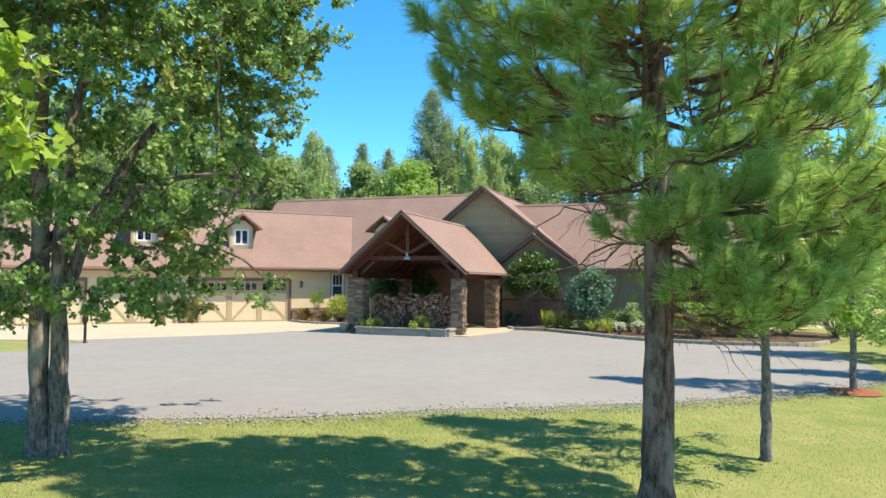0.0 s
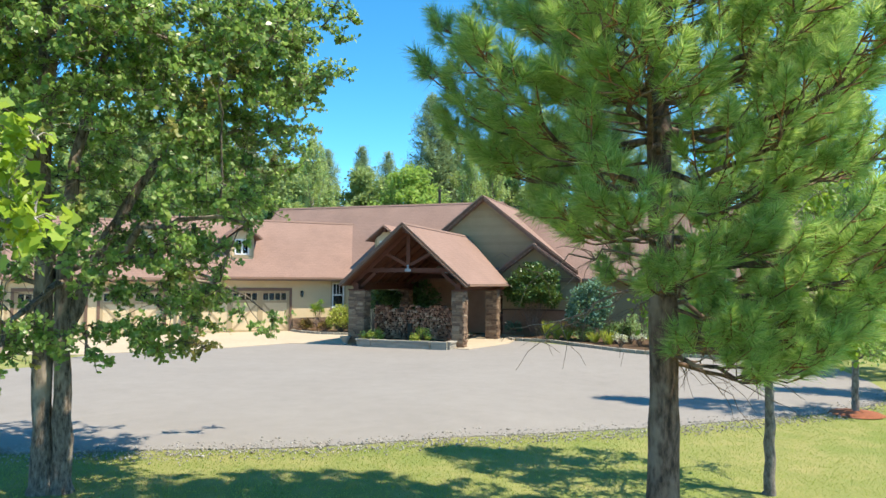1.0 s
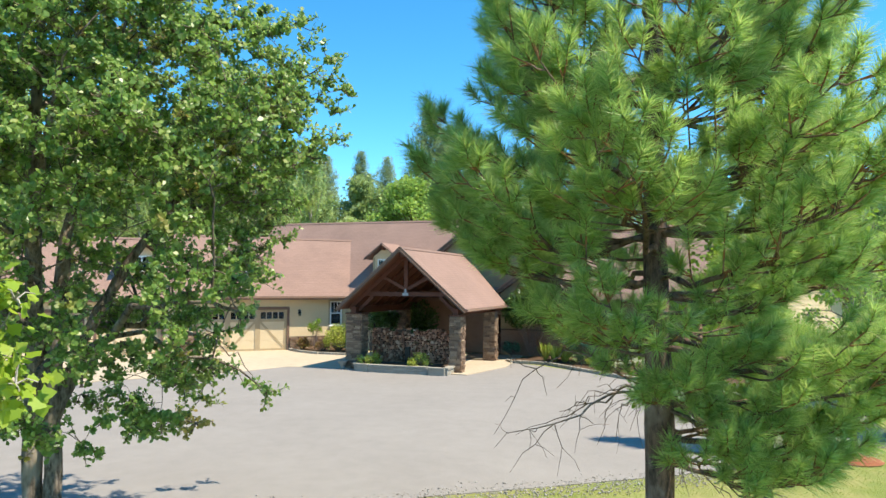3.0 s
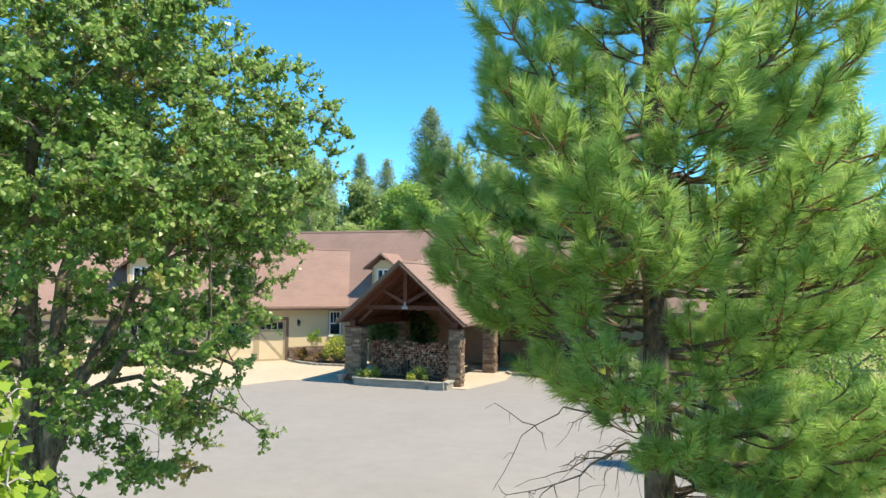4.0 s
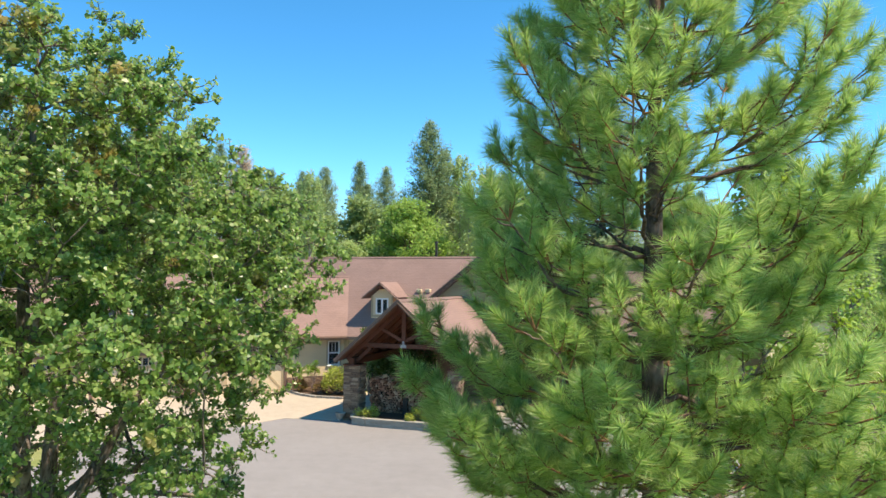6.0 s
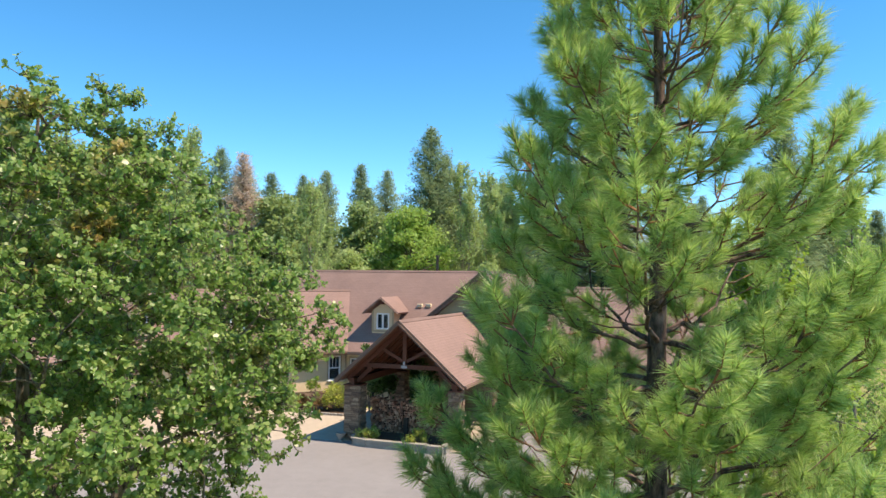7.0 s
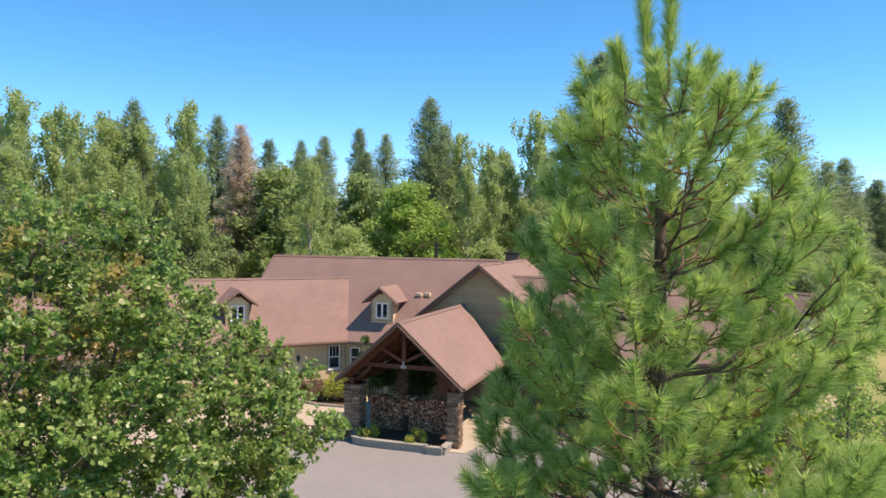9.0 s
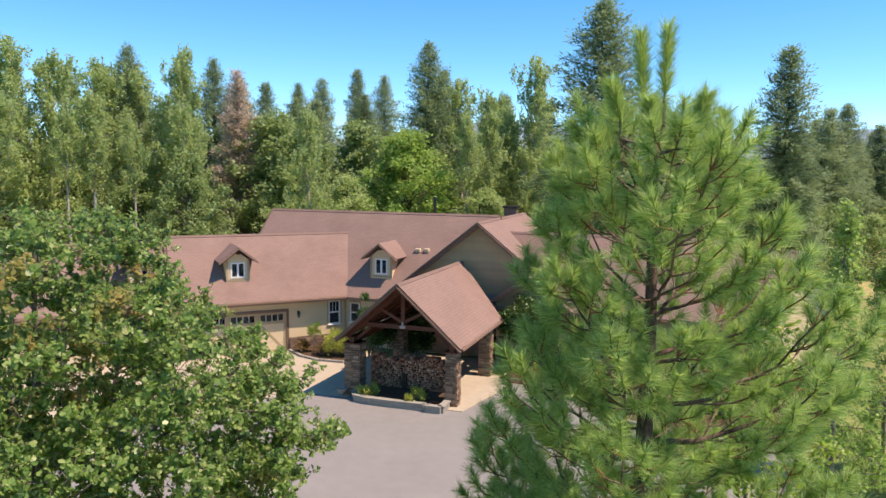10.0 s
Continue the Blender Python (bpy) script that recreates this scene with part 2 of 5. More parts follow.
SHRUBLEAF = leafy("holly_leaves", [(0, (0.022, 0.055, 0.016)), (0.5, (0.042, 0.098, 0.024)), (1, (0.085, 0.17, 0.045))], 0.15, 0.45)
BLUELEAF = leafy("blue_spruce_needles", [(0, (0.05, 0.13, 0.095)), (0.5, (0.09, 0.20, 0.145)), (1, (0.16, 0.29, 0.21))], 0.2, 0.6)
GOLDLEAF = leafy("golden_shrub_leaves", [(0, (0.30, 0.34, 0.05)), (0.5, (0.40, 0.43, 0.07)), (1, (0.58, 0.55, 0.16))], 0.35)
REDLEAF = leafy("bronze_shrub_leaves", [(0, (0.10, 0.035, 0.02)), (0.5, (0.20, 0.075, 0.035)), (1, (0.26, 0.16, 0.06))], 0.3)
PETAL = leafy("pale_petals", [(0, (0.62, 0.60, 0.42)), (1, (0.85, 0.84, 0.70))], 0.3)
GRASSBLADE = leafy("grass_blades", [(0, (0.17, 0.225, 0.055)), (0.5, (0.25, 0.29, 0.085)), (0.85, (0.32, 0.32, 0.12)), (1, (0.38, 0.36, 0.17))], 0.55)
# The pale blue is the haze of distance, painted as base colour.
HILL = mottled("haze_tinted_far_hills", (0.22, 0.30, 0.42), (0.26, 0.34, 0.46), 0.003, 1.0, 0.0, 0.02)

# ---- mesh tools ----
RNG = np.random.default_rng(7)
WORLD = {}


def frame_at(x, y, deg):
    return pose(x, y, 0, 0, 0, deg)


MAIN = frame_at(-1.82, 31.9, -19.3)     # u along the entrance front, v into the house
WING = frame_at(-8.72, 41.45, 26.0)     # u along the garage front
EAST = frame_at(19.3, 38.0, 30.6)       # gable end of the far wing


def thing(name, m=None, label="", category="", group="", kind=""):
    ob = new(name)
    m = m or Matrix.Identity(4)
    ob.matrix_basis = m
    ob.empty_display_size = 0.2
    WORLD[ob] = m.copy()
    return tagged(ob, label, category, group, kind)


def mesh_of(name, bm, material):
    me = bpy.data.meshes.new(name)
    if isinstance(bm, bmesh.types.BMesh):
        bmesh.ops.recalc_face_normals(bm, faces=bm.faces)
        bm.to_mesh(me)
        bm.free()
    else:
        me.from_pydata(bm[0], [], bm[1])
    me.materials.append(material)
    return me


def part(name, bm, material, parent, label="", m=None):
    """A mesh object under a thing or a part; m is the frame in which its mesh is written."""
    ob = new(name, bm if isinstance(bm, bpy.types.Mesh) else mesh_of(name, bm, material))
    m = m or WORLD[parent]
    ob.parent = parent
    ob.matrix_basis = WORLD[parent].inverted() @ m
    WORLD[ob] = m.copy()
    return tagged(ob, label)


def single(name, bm, material, label, category, m=None, kind="", group=""):
    """A thing of one mesh."""
    ob = new(name, bm if isinstance(bm, bpy.types.Mesh) else mesh_of(name, bm, material))
    m = m or Matrix.Identity(4)
    ob.matrix_basis = m
    WORLD[ob] = m.copy()
    return tagged(ob, label, category, group, kind)


def box(bm, a, b, bevel=0.0):
    """A box between two corners."""
    a, b = Vector(a), Vector(b)
    r = bmesh.ops.create_cube(bm, size=1)
    vs = r["verts"]
    for v in vs:
        v.co = Vector([a[i] + (v.co[i] + 0.5) * (b[i] - a[i]) for i in range(3)])
    if bevel:
        es = {e for v in vs for e in v.link_edges}
        bmesh.ops.bevel(bm, geom=list(es), offset=bevel, segments=1, affect='EDGES')
    return bm


def boxes(*pairs, bevel=0.0):
    bm = bmesh.new()
    for a, b in pairs:
        box(bm, a, b, bevel)
    return bm


def beam(bm, p, q, w, h, up=(0, 0, 1)):
    """A squared timber from p to q, w wide and h high."""
    p, q = Vector(p), Vector(q)
    d = (q - p).normalized()
    s = d.cross(Vector(up))
    s = s.normalized() if s.length > 1e-4 else Vector((1, 0, 0))
    t = s.cross(d).normalized()
    vs = []
    for c in (p, q):
        for i, j in ((-1, -1), (1, -1), (1, 1), (-1, 1)):
            vs.append(bm.verts.new(c + s * (i * w / 2) + t * (j * h / 2)))
    for f in ((0, 1, 2, 3), (7, 6, 5, 4), (0, 4, 5, 1), (1, 5, 6, 2), (2, 6, 7, 3), (3, 7, 4, 0)):
        bm.faces.new([vs[i] for i in f])
    return bm


def beams(*rows):
    bm = bmesh.new()
    for r in rows:
        beam(bm, *r)
    return bm


def slab(corners, thick):
    """A plate hung below four corners (ridge start, ridge end, eave end, eave start), with lengths as its UV."""
    bm = bmesh.new()
    uvl = bm.loops.layers.uv.new("UVMap")
    p = [Vector(c) for c in corners]
    n = (p[1] - p[0]).cross(p[3] - p[0]).normalized()
    if n.z < 0:
        n = -n
    top = [bm.verts.new(c) for c in p]
    bot = [bm.verts.new(c - n * thick) for c in p]
    ax = (p[1] - p[0]).normalized()
    dn = (p[3] - p[0]).normalized()
    dn = (dn - ax * dn.dot(ax)).normalized()
    fs = [bm.faces.new(top), bm.faces.new(bot[::-1])]
    for i in range(4):
        j = (i + 1) % 4
        fs.append(bm.faces.new((top[i], bot[i], bot[j], top[j])))
    for f in fs:
        for l in f.loops:
            d = l.vert.co - p[0]
            l[uvl].uv = (d.dot(ax), d.dot(dn))
    return bm


def prism(pts, a, b, axis=1):
    """A flat outline (pairs) given depth from a to b along an axis (1: v, 0: u, 2: z)."""
    bm = bmesh.new()

    def put(q, d):
        return {1: (q[0], d, q[1]), 0: (d, q[0], q[1]), 2: (q[0], q[1], d)}[axis]
    A = [bm.verts.new(put(q, a)) for q in pts]
    B = [bm.verts.new(put(q, b)) for q in pts]
    bm.faces.new(A)
    bm.faces.new(B[::-1])
    for i in range(len(pts)):
        j = (i + 1) % len(pts)
        bm.faces.new((A[i], B[i], B[j], A[j]))
    return bm


def walled(u0, u1, v0, v1, z0, z1, holes=()):
    """A wall of real thickness with openings (ua, ub, za, zb) through it."""
    us = sorted({u0, u1, *[h[0] for h in holes], *[h[1] for h in holes]})
    zs = sorted({z0, z1, *[h[2] for h in holes], *[h[3] for h in holes]})
    bm = bmesh.new()
    for a, b in zip(us, us[1:]):
        for c, d in zip(zs, zs[1:]):
            if not any(h[0] <= (a + b) / 2 <= h[1] and h[2] <= (c + d) / 2 <= h[3] for h in holes):
                box(bm, (a, v0, c), (b, v1, d))
    bmesh.ops.remove_doubles(bm, verts=bm.verts, dist=0.0005)
    return bm


class Tubes:
    """Gathers tapered round stems into one mesh."""

    def __init__(self):
        self.v, self.f, self.n = [], [], 0

    def add(self, pts, radii, sides=6):
        pts = np.asarray(pts, float)
        k = len(pts)
        radii = np.asarray(radii, float)
        tan = np.gradient(pts, axis=0)
        tan /= np.linalg.norm(tan, axis=1)[:, None] + 1e-9
        ref = np.array([0.3, 0.9, 0.1]) if abs(tan[0][2]) > 0.7 else np.array([0, 0, 1.0])
        s = np.cross(tan, ref)
        s /= np.linalg.norm(s, axis=1)[:, None] + 1e-9
        t = np.cross(s, tan)
        a = np.arange(sides) * 2 * math.pi / sides
        ring = pts[:, None] + radii[:, None, None] * (np.cos(a)[None, :, None] * s[:, None] + np.sin(a)[None, :, None] * t[:, None])
        self.v.append(ring.reshape(-1, 3))
        i = np.arange(sides)
        j = (i + 1) % sides
        for r in range(k - 1):
            o = self.n + r * sides
            self.f.append(np.stack([o + i, o + j, o + sides + j, o + sides + i], 1))
        self.n += k * sides

    def mesh(self, name, material):
        return quick(name, np.concatenate(self.v), np.concatenate(self.f), material, True)


def quick(name, verts, faces, material, smooth=False):
    """A mesh from arrays: faces all of one size."""
    me = bpy.data.meshes.new(name)
    k = faces.shape[1]
    me.vertices.add(len(verts))
    me.vertices.foreach_set("co", np.ascontiguousarray(verts, np.float32).ravel())
    me.loops.add(faces.size)
    me.loops.foreach_set("vertex_index", np.ascontiguousarray(faces, np.int32).ravel())
    me.polygons.add(len(faces))
    me.polygons.foreach_set("loop_start", np.arange(0, faces.size, k, dtype=np.int32))
    if smooth:
        me.polygons.foreach_set("use_smooth", np.ones(len(faces), bool))
    me.update(calc_edges=True)
    me.materials.append(material)
    return me


def unit(a):
    return a / (np.linalg.norm(a, axis=-1, keepdims=True) + 1e-9)


OAK_SHAPE = np.array([(0, 0), (0.22, 0.32), (0.34, 0.70), (0, 1.0), (-0.34, 0.70), (-0.22, 0.32)])
PLAIN_SHAPE = np.array([(0, 0), (0.32, 0.35), (0.22, 0.75), (0, 1.0), (-0.22, 0.75), (-0.32, 0.35)])
MAPLE_SHAPE = np.array([(0, 0), (0.30, 0.02), (0.28, 0.22), (0.62, 0.42), (0.36, 0.52), (0.30, 0.68), (0, 1.0),
                        (-0.30, 0.68), (-0.36, 0.52), (-0.62, 0.42), (-0.28, 0.22), (-0.30, 0.02)])

SPRAY_SHAPE = np.array([(-0.17, 0), (0.17, 0), (0, 1.0)])
FAR_SHAPE = np.array([(0, 0), (0.40, 0.45), (0.05, 1.0), (-0.36, 0.62)])


def leaves(name, centres, ways, ups, sizes, shape, material, fold=0.12):
    """One mesh of many leaves: each starts at its centre, points along its way, and faces up."""
    n, k = len(centres), len(shape)
    y = unit(ways)
    x = unit(np.cross(y, ups))
    z = np.cross(x, y)
    s = sizes[:, None, None]
    v = centres[:, None] + s * (shape[None, :, 0, None] * x[:, None] + shape[None, :, 1, None] * y[:, None] + fold * np.abs(shape[None, :, 0, None]) * z[:, None])
    f = np.arange(n * k).reshape(n, k)
    return quick(name, v.reshape(-1, 3), f, material)


def scatter(rng, n):
    return unit(rng.normal(size=(n, 3)))


def curve(p, q, sag=0.0, wob=0.0, k=7, rng=RNG):
    """A bent line from p to q; sag bows it up or down."""
    p, q = np.asarray(p, float), np.asarray(q, float)
    t = np.linspace(0, 1, k)[:, None]
    c = p + (q - p) * t
    c[:, 2] += sag * np.sin(t[:, 0] * math.pi)
    if wob:
        w = rng.normal(size=(k, 3)) * wob
        w[0] = 0
        w[-1] = 0
        c += w
    return c

# ---- ground ----


def fall(x, y):
    """The land falls gently from the house towards the near lawn, more so to the east."""
    return -(0.1 + 0.3 * min(1.0, max(0.0, x / 5.0))) * min(1.0, max(0.0, (27.0 - y) / 13.0))


def ground_sheet():
    bm = bmesh.new()
    xs = (-4000, -200, -60, -20, 0, 1, 2, 3, 4, 5, 20, 60, 200, 4000)
    ys = (-4000, -200, -20, *range(14, 28), 60, 200, 4000)
    vs = [[bm.verts.new((x, y, fall(x, y))) for x in xs] for y in ys]
    for j in range(len(ys) - 1):
        for i in range(len(xs) - 1):
            bm.faces.new((vs[j][i], vs[j][i + 1], vs[j + 1][i + 1], vs[j + 1][i]))
    return single("ground", bm, LAWN, "sunlit mown lawn fading into dry yellow meadow", "ground", kind="structure")


def draped(bm):
    """Lets a level plate follow the fall of the land."""
    bmesh.ops.triangulate(bm, faces=bm.faces)
    for co, no in [((0, y, 0), (0, 1, 0)) for y in range(14, 28)] + [((x, 0, 0), (1, 0, 0)) for x in range(6)]:
        bmesh.ops.bisect_plane(bm, geom=list(bm.verts) + list(bm.edges) + list(bm.faces), plane_co=co, plane_no=no)
    for v in bm.verts:
        v.co.z += fall(v.co.x, v.co.y)
    return bm


def smooth_ring(pts, n=6):
    """A closed outline rounded through its points."""
    out = []
    k = len(pts)
    for i in range(k):
        p0, p1, p2, p3 = (np.array(pts[(i + j - 1) % k], float) for j in range(4))
        for s in range(n):
            t = s / n
            out.append(tuple(0.5 * (2 * p1 + (p2 - p0) * t + (2 * p0 - 5 * p1 + 4 * p2 - p3) * t * t + (3 * p1 - p0 - 3 * p2 + p3) * t ** 3)))
    return out


ground_sheet()
DRIVE = smooth_ring([(-62.39, 15.08), (-31.3, 12.73), (-9.39, 12.42), (-5.11, 12.73), (-1.46, 13.3), (4.79, 16.19), (9.95, 18.22), (12.37, 20.62), (13.39, 24.73), (13.2, 27.0), (10.2, 27.6), (7.6, 29.6), (6.0, 32.6), (3.4, 35.6), (1.0, 34.2), (-4.0, 35.2), (-10, 33.2), (-13.4, 27.2), (-13.76, 23.47), (-20.36, 21.58), (-60.93, 22.34)], 5)
single("driveway", draped(prism(DRIVE, -0.05, 0.02, 2)), ASPHALT, "wide pale grey weathered asphalt turning court", "driveway", kind="structure")
APRON = [(-22.5, 27.5), (-13.8, 27.6), (-9.0, 30.9), (-7.0, 33.3), (-5.6, 33.2), (-4.1, 32.8), (-3.6, 34.2), (-2.6, 38.5), (-4.8, 42.5), (-6.0, 42.8), (-22, 35.2)]
single("concrete_apron", prism(APRON, -0.05, 0.035, 2), CONCRETE, "tan concrete apron in front of the garage doors", "pavement", kind="structure")


def in_main(u, v, z=0):
    return MAIN @ Vector((u, v, z))


ENTRY = [in_main(-2.75, 1.45), in_main(2.15, 1.45), in_main(2.15, -0.1), in_main(3.1, -0.1), in_main(3.9, 3.4), in_main(3.4, 8.9), in_main(-2.75, 8.9)]
single("entry_slab", prism([(p.x, p.y) for p in ENTRY], -0.04, 0.05, 2), CONCRETE, "tan concrete entry floor under the portico", "pavement", kind="structure")


def gravel_band():
    """Loose stones along the near edge of the court."""
    rng = np.random.default_rng(3)
    line = [(-14.61, 12.42), (-9.39, 12.26), (-5.11, 12.57), (-1.46, 13.15), (4.8, 16.05), (9.97, 18.03), (12.6, 20.53)]
    ico = bmesh.new()
    bmesh.ops.create_icosphere(ico, subdivisions=1, radius=1)
    base = np.array([v.co[:] for v in ico.verts])
    tri = np.array([[v.index for v in f.verts] for f in ico.faces])
    ico.free()
    xs = [p[0] for p in line]
    n = 7500
    x = rng.uniform(-15, 13.0, n)
    y = np.interp(x, xs, [p[1] for p in line]) + rng.normal(-0.1, 0.34, n)
    r = rng.uniform(0.007, 0.020, n) * rng.choice([1, 1, 1, 1.5], n)
    sq = rng.uniform(0.6, 1.3, (n, 1, 3)) * np.array([1, 1, 0.7])
    v = base[None] * r[:, None, None] * sq * (1 + 0.25 * rng.normal(size=(n, len(base), 1)))
    v += np.stack([x, y, [fall(p, q) + 0.02 for p, q in zip(x, y)] + r * 0.35], 1)[:, None]
    f = tri[None] + (np.arange(n) * len(base))[:, None, None]
    ob = single("gravel_edge", quick("gravel_edge", v.reshape(-1, 3), f.reshape(-1, 3), GRAVEL), GRAVEL,
                "pale loose gravel along the edge of the drive", "gravel", kind="stuff")
    return ob


gravel_band()


def grass_blades():
    """Short mown blades on the near lawn."""
    rng = np.random.default_rng(5)
    n = 120000
    x = rng.uniform(-12, 15, n)
    edge = np.interp(x, [-14.61, -9.39, -5.11, -1.46, 4.81, 9.99, 12.64], [12.31, 12.1, 12.42, 12.94, 15.86, 17.85, 20.27])
    y = edge - rng.random(n) ** 1.15 * (edge - 6.0) + rng.normal(0, 0.08, n)
    h = rng.uniform(0.012, 0.03, n)
    lean = rng.normal(0, 0.45, (n, 2)) * h[:, None]
    a = rng.uniform(0, math.pi, n)
    w = rng.uniform(0.004, 0.008, n)
    p = np.stack([x, y, [fall(p, q) for p, q in zip(x, y)]], 1)
    d = np.stack([np.cos(a) * w, np.sin(a) * w, np.zeros(n)], 1)
    tip = p + np.concatenate([lean, h[:, None]], 1)
    v = np.stack([p - d, p + d, tip], 1).reshape(-1, 3)
    single("grass", quick("grass", v, np.arange(n * 3).reshape(n, 3), GRASSBLADE), GRASSBLADE, "short patchy green and straw lawn grass", "grass", kind="stuff")


grass_blades()

# ---- house ----
house = thing("house", MAIN, "tan and olive house with brown shingle gable roofs", "house")
SLOPE_M, SLOPE_W = 0.963, 0.92


def gable_roof(m, u, z, half_l, half_r, slope, v0, v1, thick=0.2, rake=True, name="roof", label=""):
    """A roof with its ridge along v at u: two slopes, ridge caps, rake and eave boards as its parts."""
    made = None
    for side, half in ((-1, half_l), (1, half_r)):
        e = (u + side * half, z - slope * half)
        r = part(name, slab([(u, v0, z), (u, v1, z), (e[0], v1, e[1]), (e[0], v0, e[1])], thick), SHINGLE, house, label, m)
        made = made or r
        bd = bmesh.new()
        beam(bd, (e[0] + side * 0.02, v0, e[1] - thick * 0.55), (e[0] + side * 0.02, v1, e[1] - thick * 0.55), 0.05, 0.2)
        part("eave_board", bd, FASCIA, r, "", m)
        if rake:
            n = Vector((side * slope, 0, 1)).normalized()
            off = n * 0.12
            bd = beams(((u, v0 - 0.03, z - off.z), (e[0], v0 - 0.03, e[1] - off.z), 0.05, 0.24, (0, 1, 0)))
            part("rake_board", bd, TRIM, r, "", m)
            bd = beams(((u, v0 - 0.045, z + 0.005), (e[0], v0 - 0.045, e[1] + 0.005), 0.06, 0.05, (0, 1, 0)))
            part("drip_edge", bd, FASCIA, r, "", m)
    cap = bmesh.new()
    for side in (-1, 1):
        beam(cap, (u + side * 0.07, v0 - 0.02, z - 0.07 * slope + 0.025), (u + side * 0.07, v1, z - 0.07 * slope + 0.025), 0.17, 0.025, (side * slope, 0, 1))
    part("ridge_cap", cap, SHINGLE, made, "", m)
    return made


def turned(m, deg, u=0, v=0):
    return m @ pose(u, v, 0, 0, 0, deg)


def long_roof(m, u0, u1, v, z, run_f, run_b, slope, label="", ends=True):
    """A roof with its ridge along u; run_f and run_b are the level depths of its slopes."""
    for side, run in ((-1, run_f), (1, run_b)):
        e = (v + side * run, z - slope * run)
        r = part("roof", slab([(u0, v, z), (u1, v, z), (u1, e[0], e[1]), (u0, e[0], e[1])], 0.2), SHINGLE, house, label, m)
        part("eave_board", beams(((u0, e[0] + side * 0.02, e[1] - 0.11), (u1, e[0] + side * 0.02, e[1] - 0.11), 0.05, 0.2)), FASCIA, r, "", m)
        if side < 0:
            gut = beams(((u0, e[0] - 0.09, e[1] - 0.06), (u1, e[0] - 0.09, e[1] - 0.06), 0.1, 0.09))
            part("gutter", gut, FASCIA, r, "", m)
            cap = bmesh.new()
            for s in (-1, 1):
                beam(cap, (u0, v + s * 0.07, z - 0.07 * slope + 0.025), (u1, v + s * 0.07, z - 0.07 * slope + 0.025), 0.17, 0.025, (0, s * slope, 1))
            part("ridge_cap", cap, SHINGLE, r, "", m)
        if ends:
            for u in (u0 - 0.03, u1 + 0.03):
                part("rake_board", beams(((u, v, z - 0.12), (u, e[0], e[1] - 0.12), 0.05, 0.24, (1, 0, 0))), TRIM, r, "", m)


def lap_gable(m, pts_top, u0, u1, z0, v, slope_l, slope_r, apex, material, step=0.19):
    """Lap boards that fill a gable: each board a piece, cut to the slopes."""
    back = part("wall", prism([(u0, z0), (u1, z0), (u1, pts_top[1]), apex, (u0, pts_top[0])], v, v + 0.16), material, house, "", m)
    z = z0
    while z < apex[1] - 0.1:
        h = min(step, apex[1] - z)

        def span(zz):
            a = u0 if zz <= pts_top[0] else u0 + (zz - pts_top[0]) / slope_l
            b = u1 if zz <= pts_top[1] else u1 - (zz - pts_top[1]) / slope_r
            return a, b
        a0, b0 = span(z)
        a1, b1 = span(z + h)
        if b1 - a1 > 0.05:
            bm = bmesh.new()
            w = [(a0, v - 0.028, z), (b0, v - 0.028, z), (b1, v - 0.008, z + h), (a1, v - 0.008, z + h), (a0, v + 0.01, z), (b0, v + 0.01, z)]
            q = [bm.verts.new(c) for c in w]
            bm.faces.new(q[:4])
            bm.faces.new((q[0], q[4], q[5], q[1]))
            part("siding_board", bm, material, back, "", m)
        z += step
    return back


def window(m, u0, u1, z0, z1, v, parent=None, mull=1, rail=True, bars=0):
    """A framed window in an opening at v (outer wall face): frame, panes, sill, dark room behind."""
    w = part("window", boxes(((u0, v - 0.03, z0), (u0 + 0.07, v + 0.1, z1)), ((u1 - 0.07, v - 0.03, z0), (u1, v + 0.1, z1)),
                             ((u0 + 0.07, v - 0.03, z1 - 0.07), (u1 - 0.07, v + 0.1, z1)), ((u0 + 0.07, v - 0.03, z0), (u1 - 0.07, v + 0.1, z0 + 0.07))),
             WHITE, parent or house, "white-framed window", m)
    part("backing", boxes(((u0 + 0.02, v + 0.105, z0 + 0.02), (u1 - 0.02, v + 0.13, z1 - 0.02))), INNER, w, "", m)
    n = mull
    for i in range(n):
        a = u0 + 0.07 + (u1 - u0 - 0.14) * i / n
        b = u0 + 0.07 + (u1 - u0 - 0.14) * (i + 1) / n
        part("pane", boxes(((a + 0.02, v + 0.04, z0 + 0.08), (b - 0.02, v + 0.05, z1 - 0.08))), GLASS, w, "", m)
        if i:
            part("mullion", boxes(((a - 0.04, v - 0.02, z0 + 0.07), (a + 0.04, v + 0.09, z1 - 0.07))), WHITE, w, "", m)
    if rail:
        zm = (z0 + z1) / 2
        part("rail", boxes(((u0 + 0.07, v - 0.01, zm - 0.035), (u1 - 0.07, v + 0.085, zm + 0.035))), WHITE, w, "", m)
    for k in range(bars):
        a = u0 + 0.07 + (u1 - u0 - 0.14) * (k + 1) / (bars + 1)
        part("glazing_bar", boxes(((a - 0.012, v + 0.02, (z0 + z1) / 2), (a + 0.012, v + 0.06, z1 - 0.07))), WHITE, w, "", m)
    part("sill", boxes(((u0 - 0.06, v - 0.1, z0 - 0.06), (u1 + 0.06, v + 0.02, z0 - 0.002)), bevel=0.01), WHITE, w, "", m)
    part("casing", boxes(((u0 - 0.08, v - 0.025, z0), (u0 - 0.002, v + 0.0, z1)), ((u1 + 0.002, v - 0.025, z0), (u1 + 0.08, v + 0.0, z1)),
                         ((u0 - 0.08, v - 0.03, z1 + 0.002), (u1 + 0.08, v + 0.0, z1 + 0.1))), DOORTRIM, w, "", m)
    return w


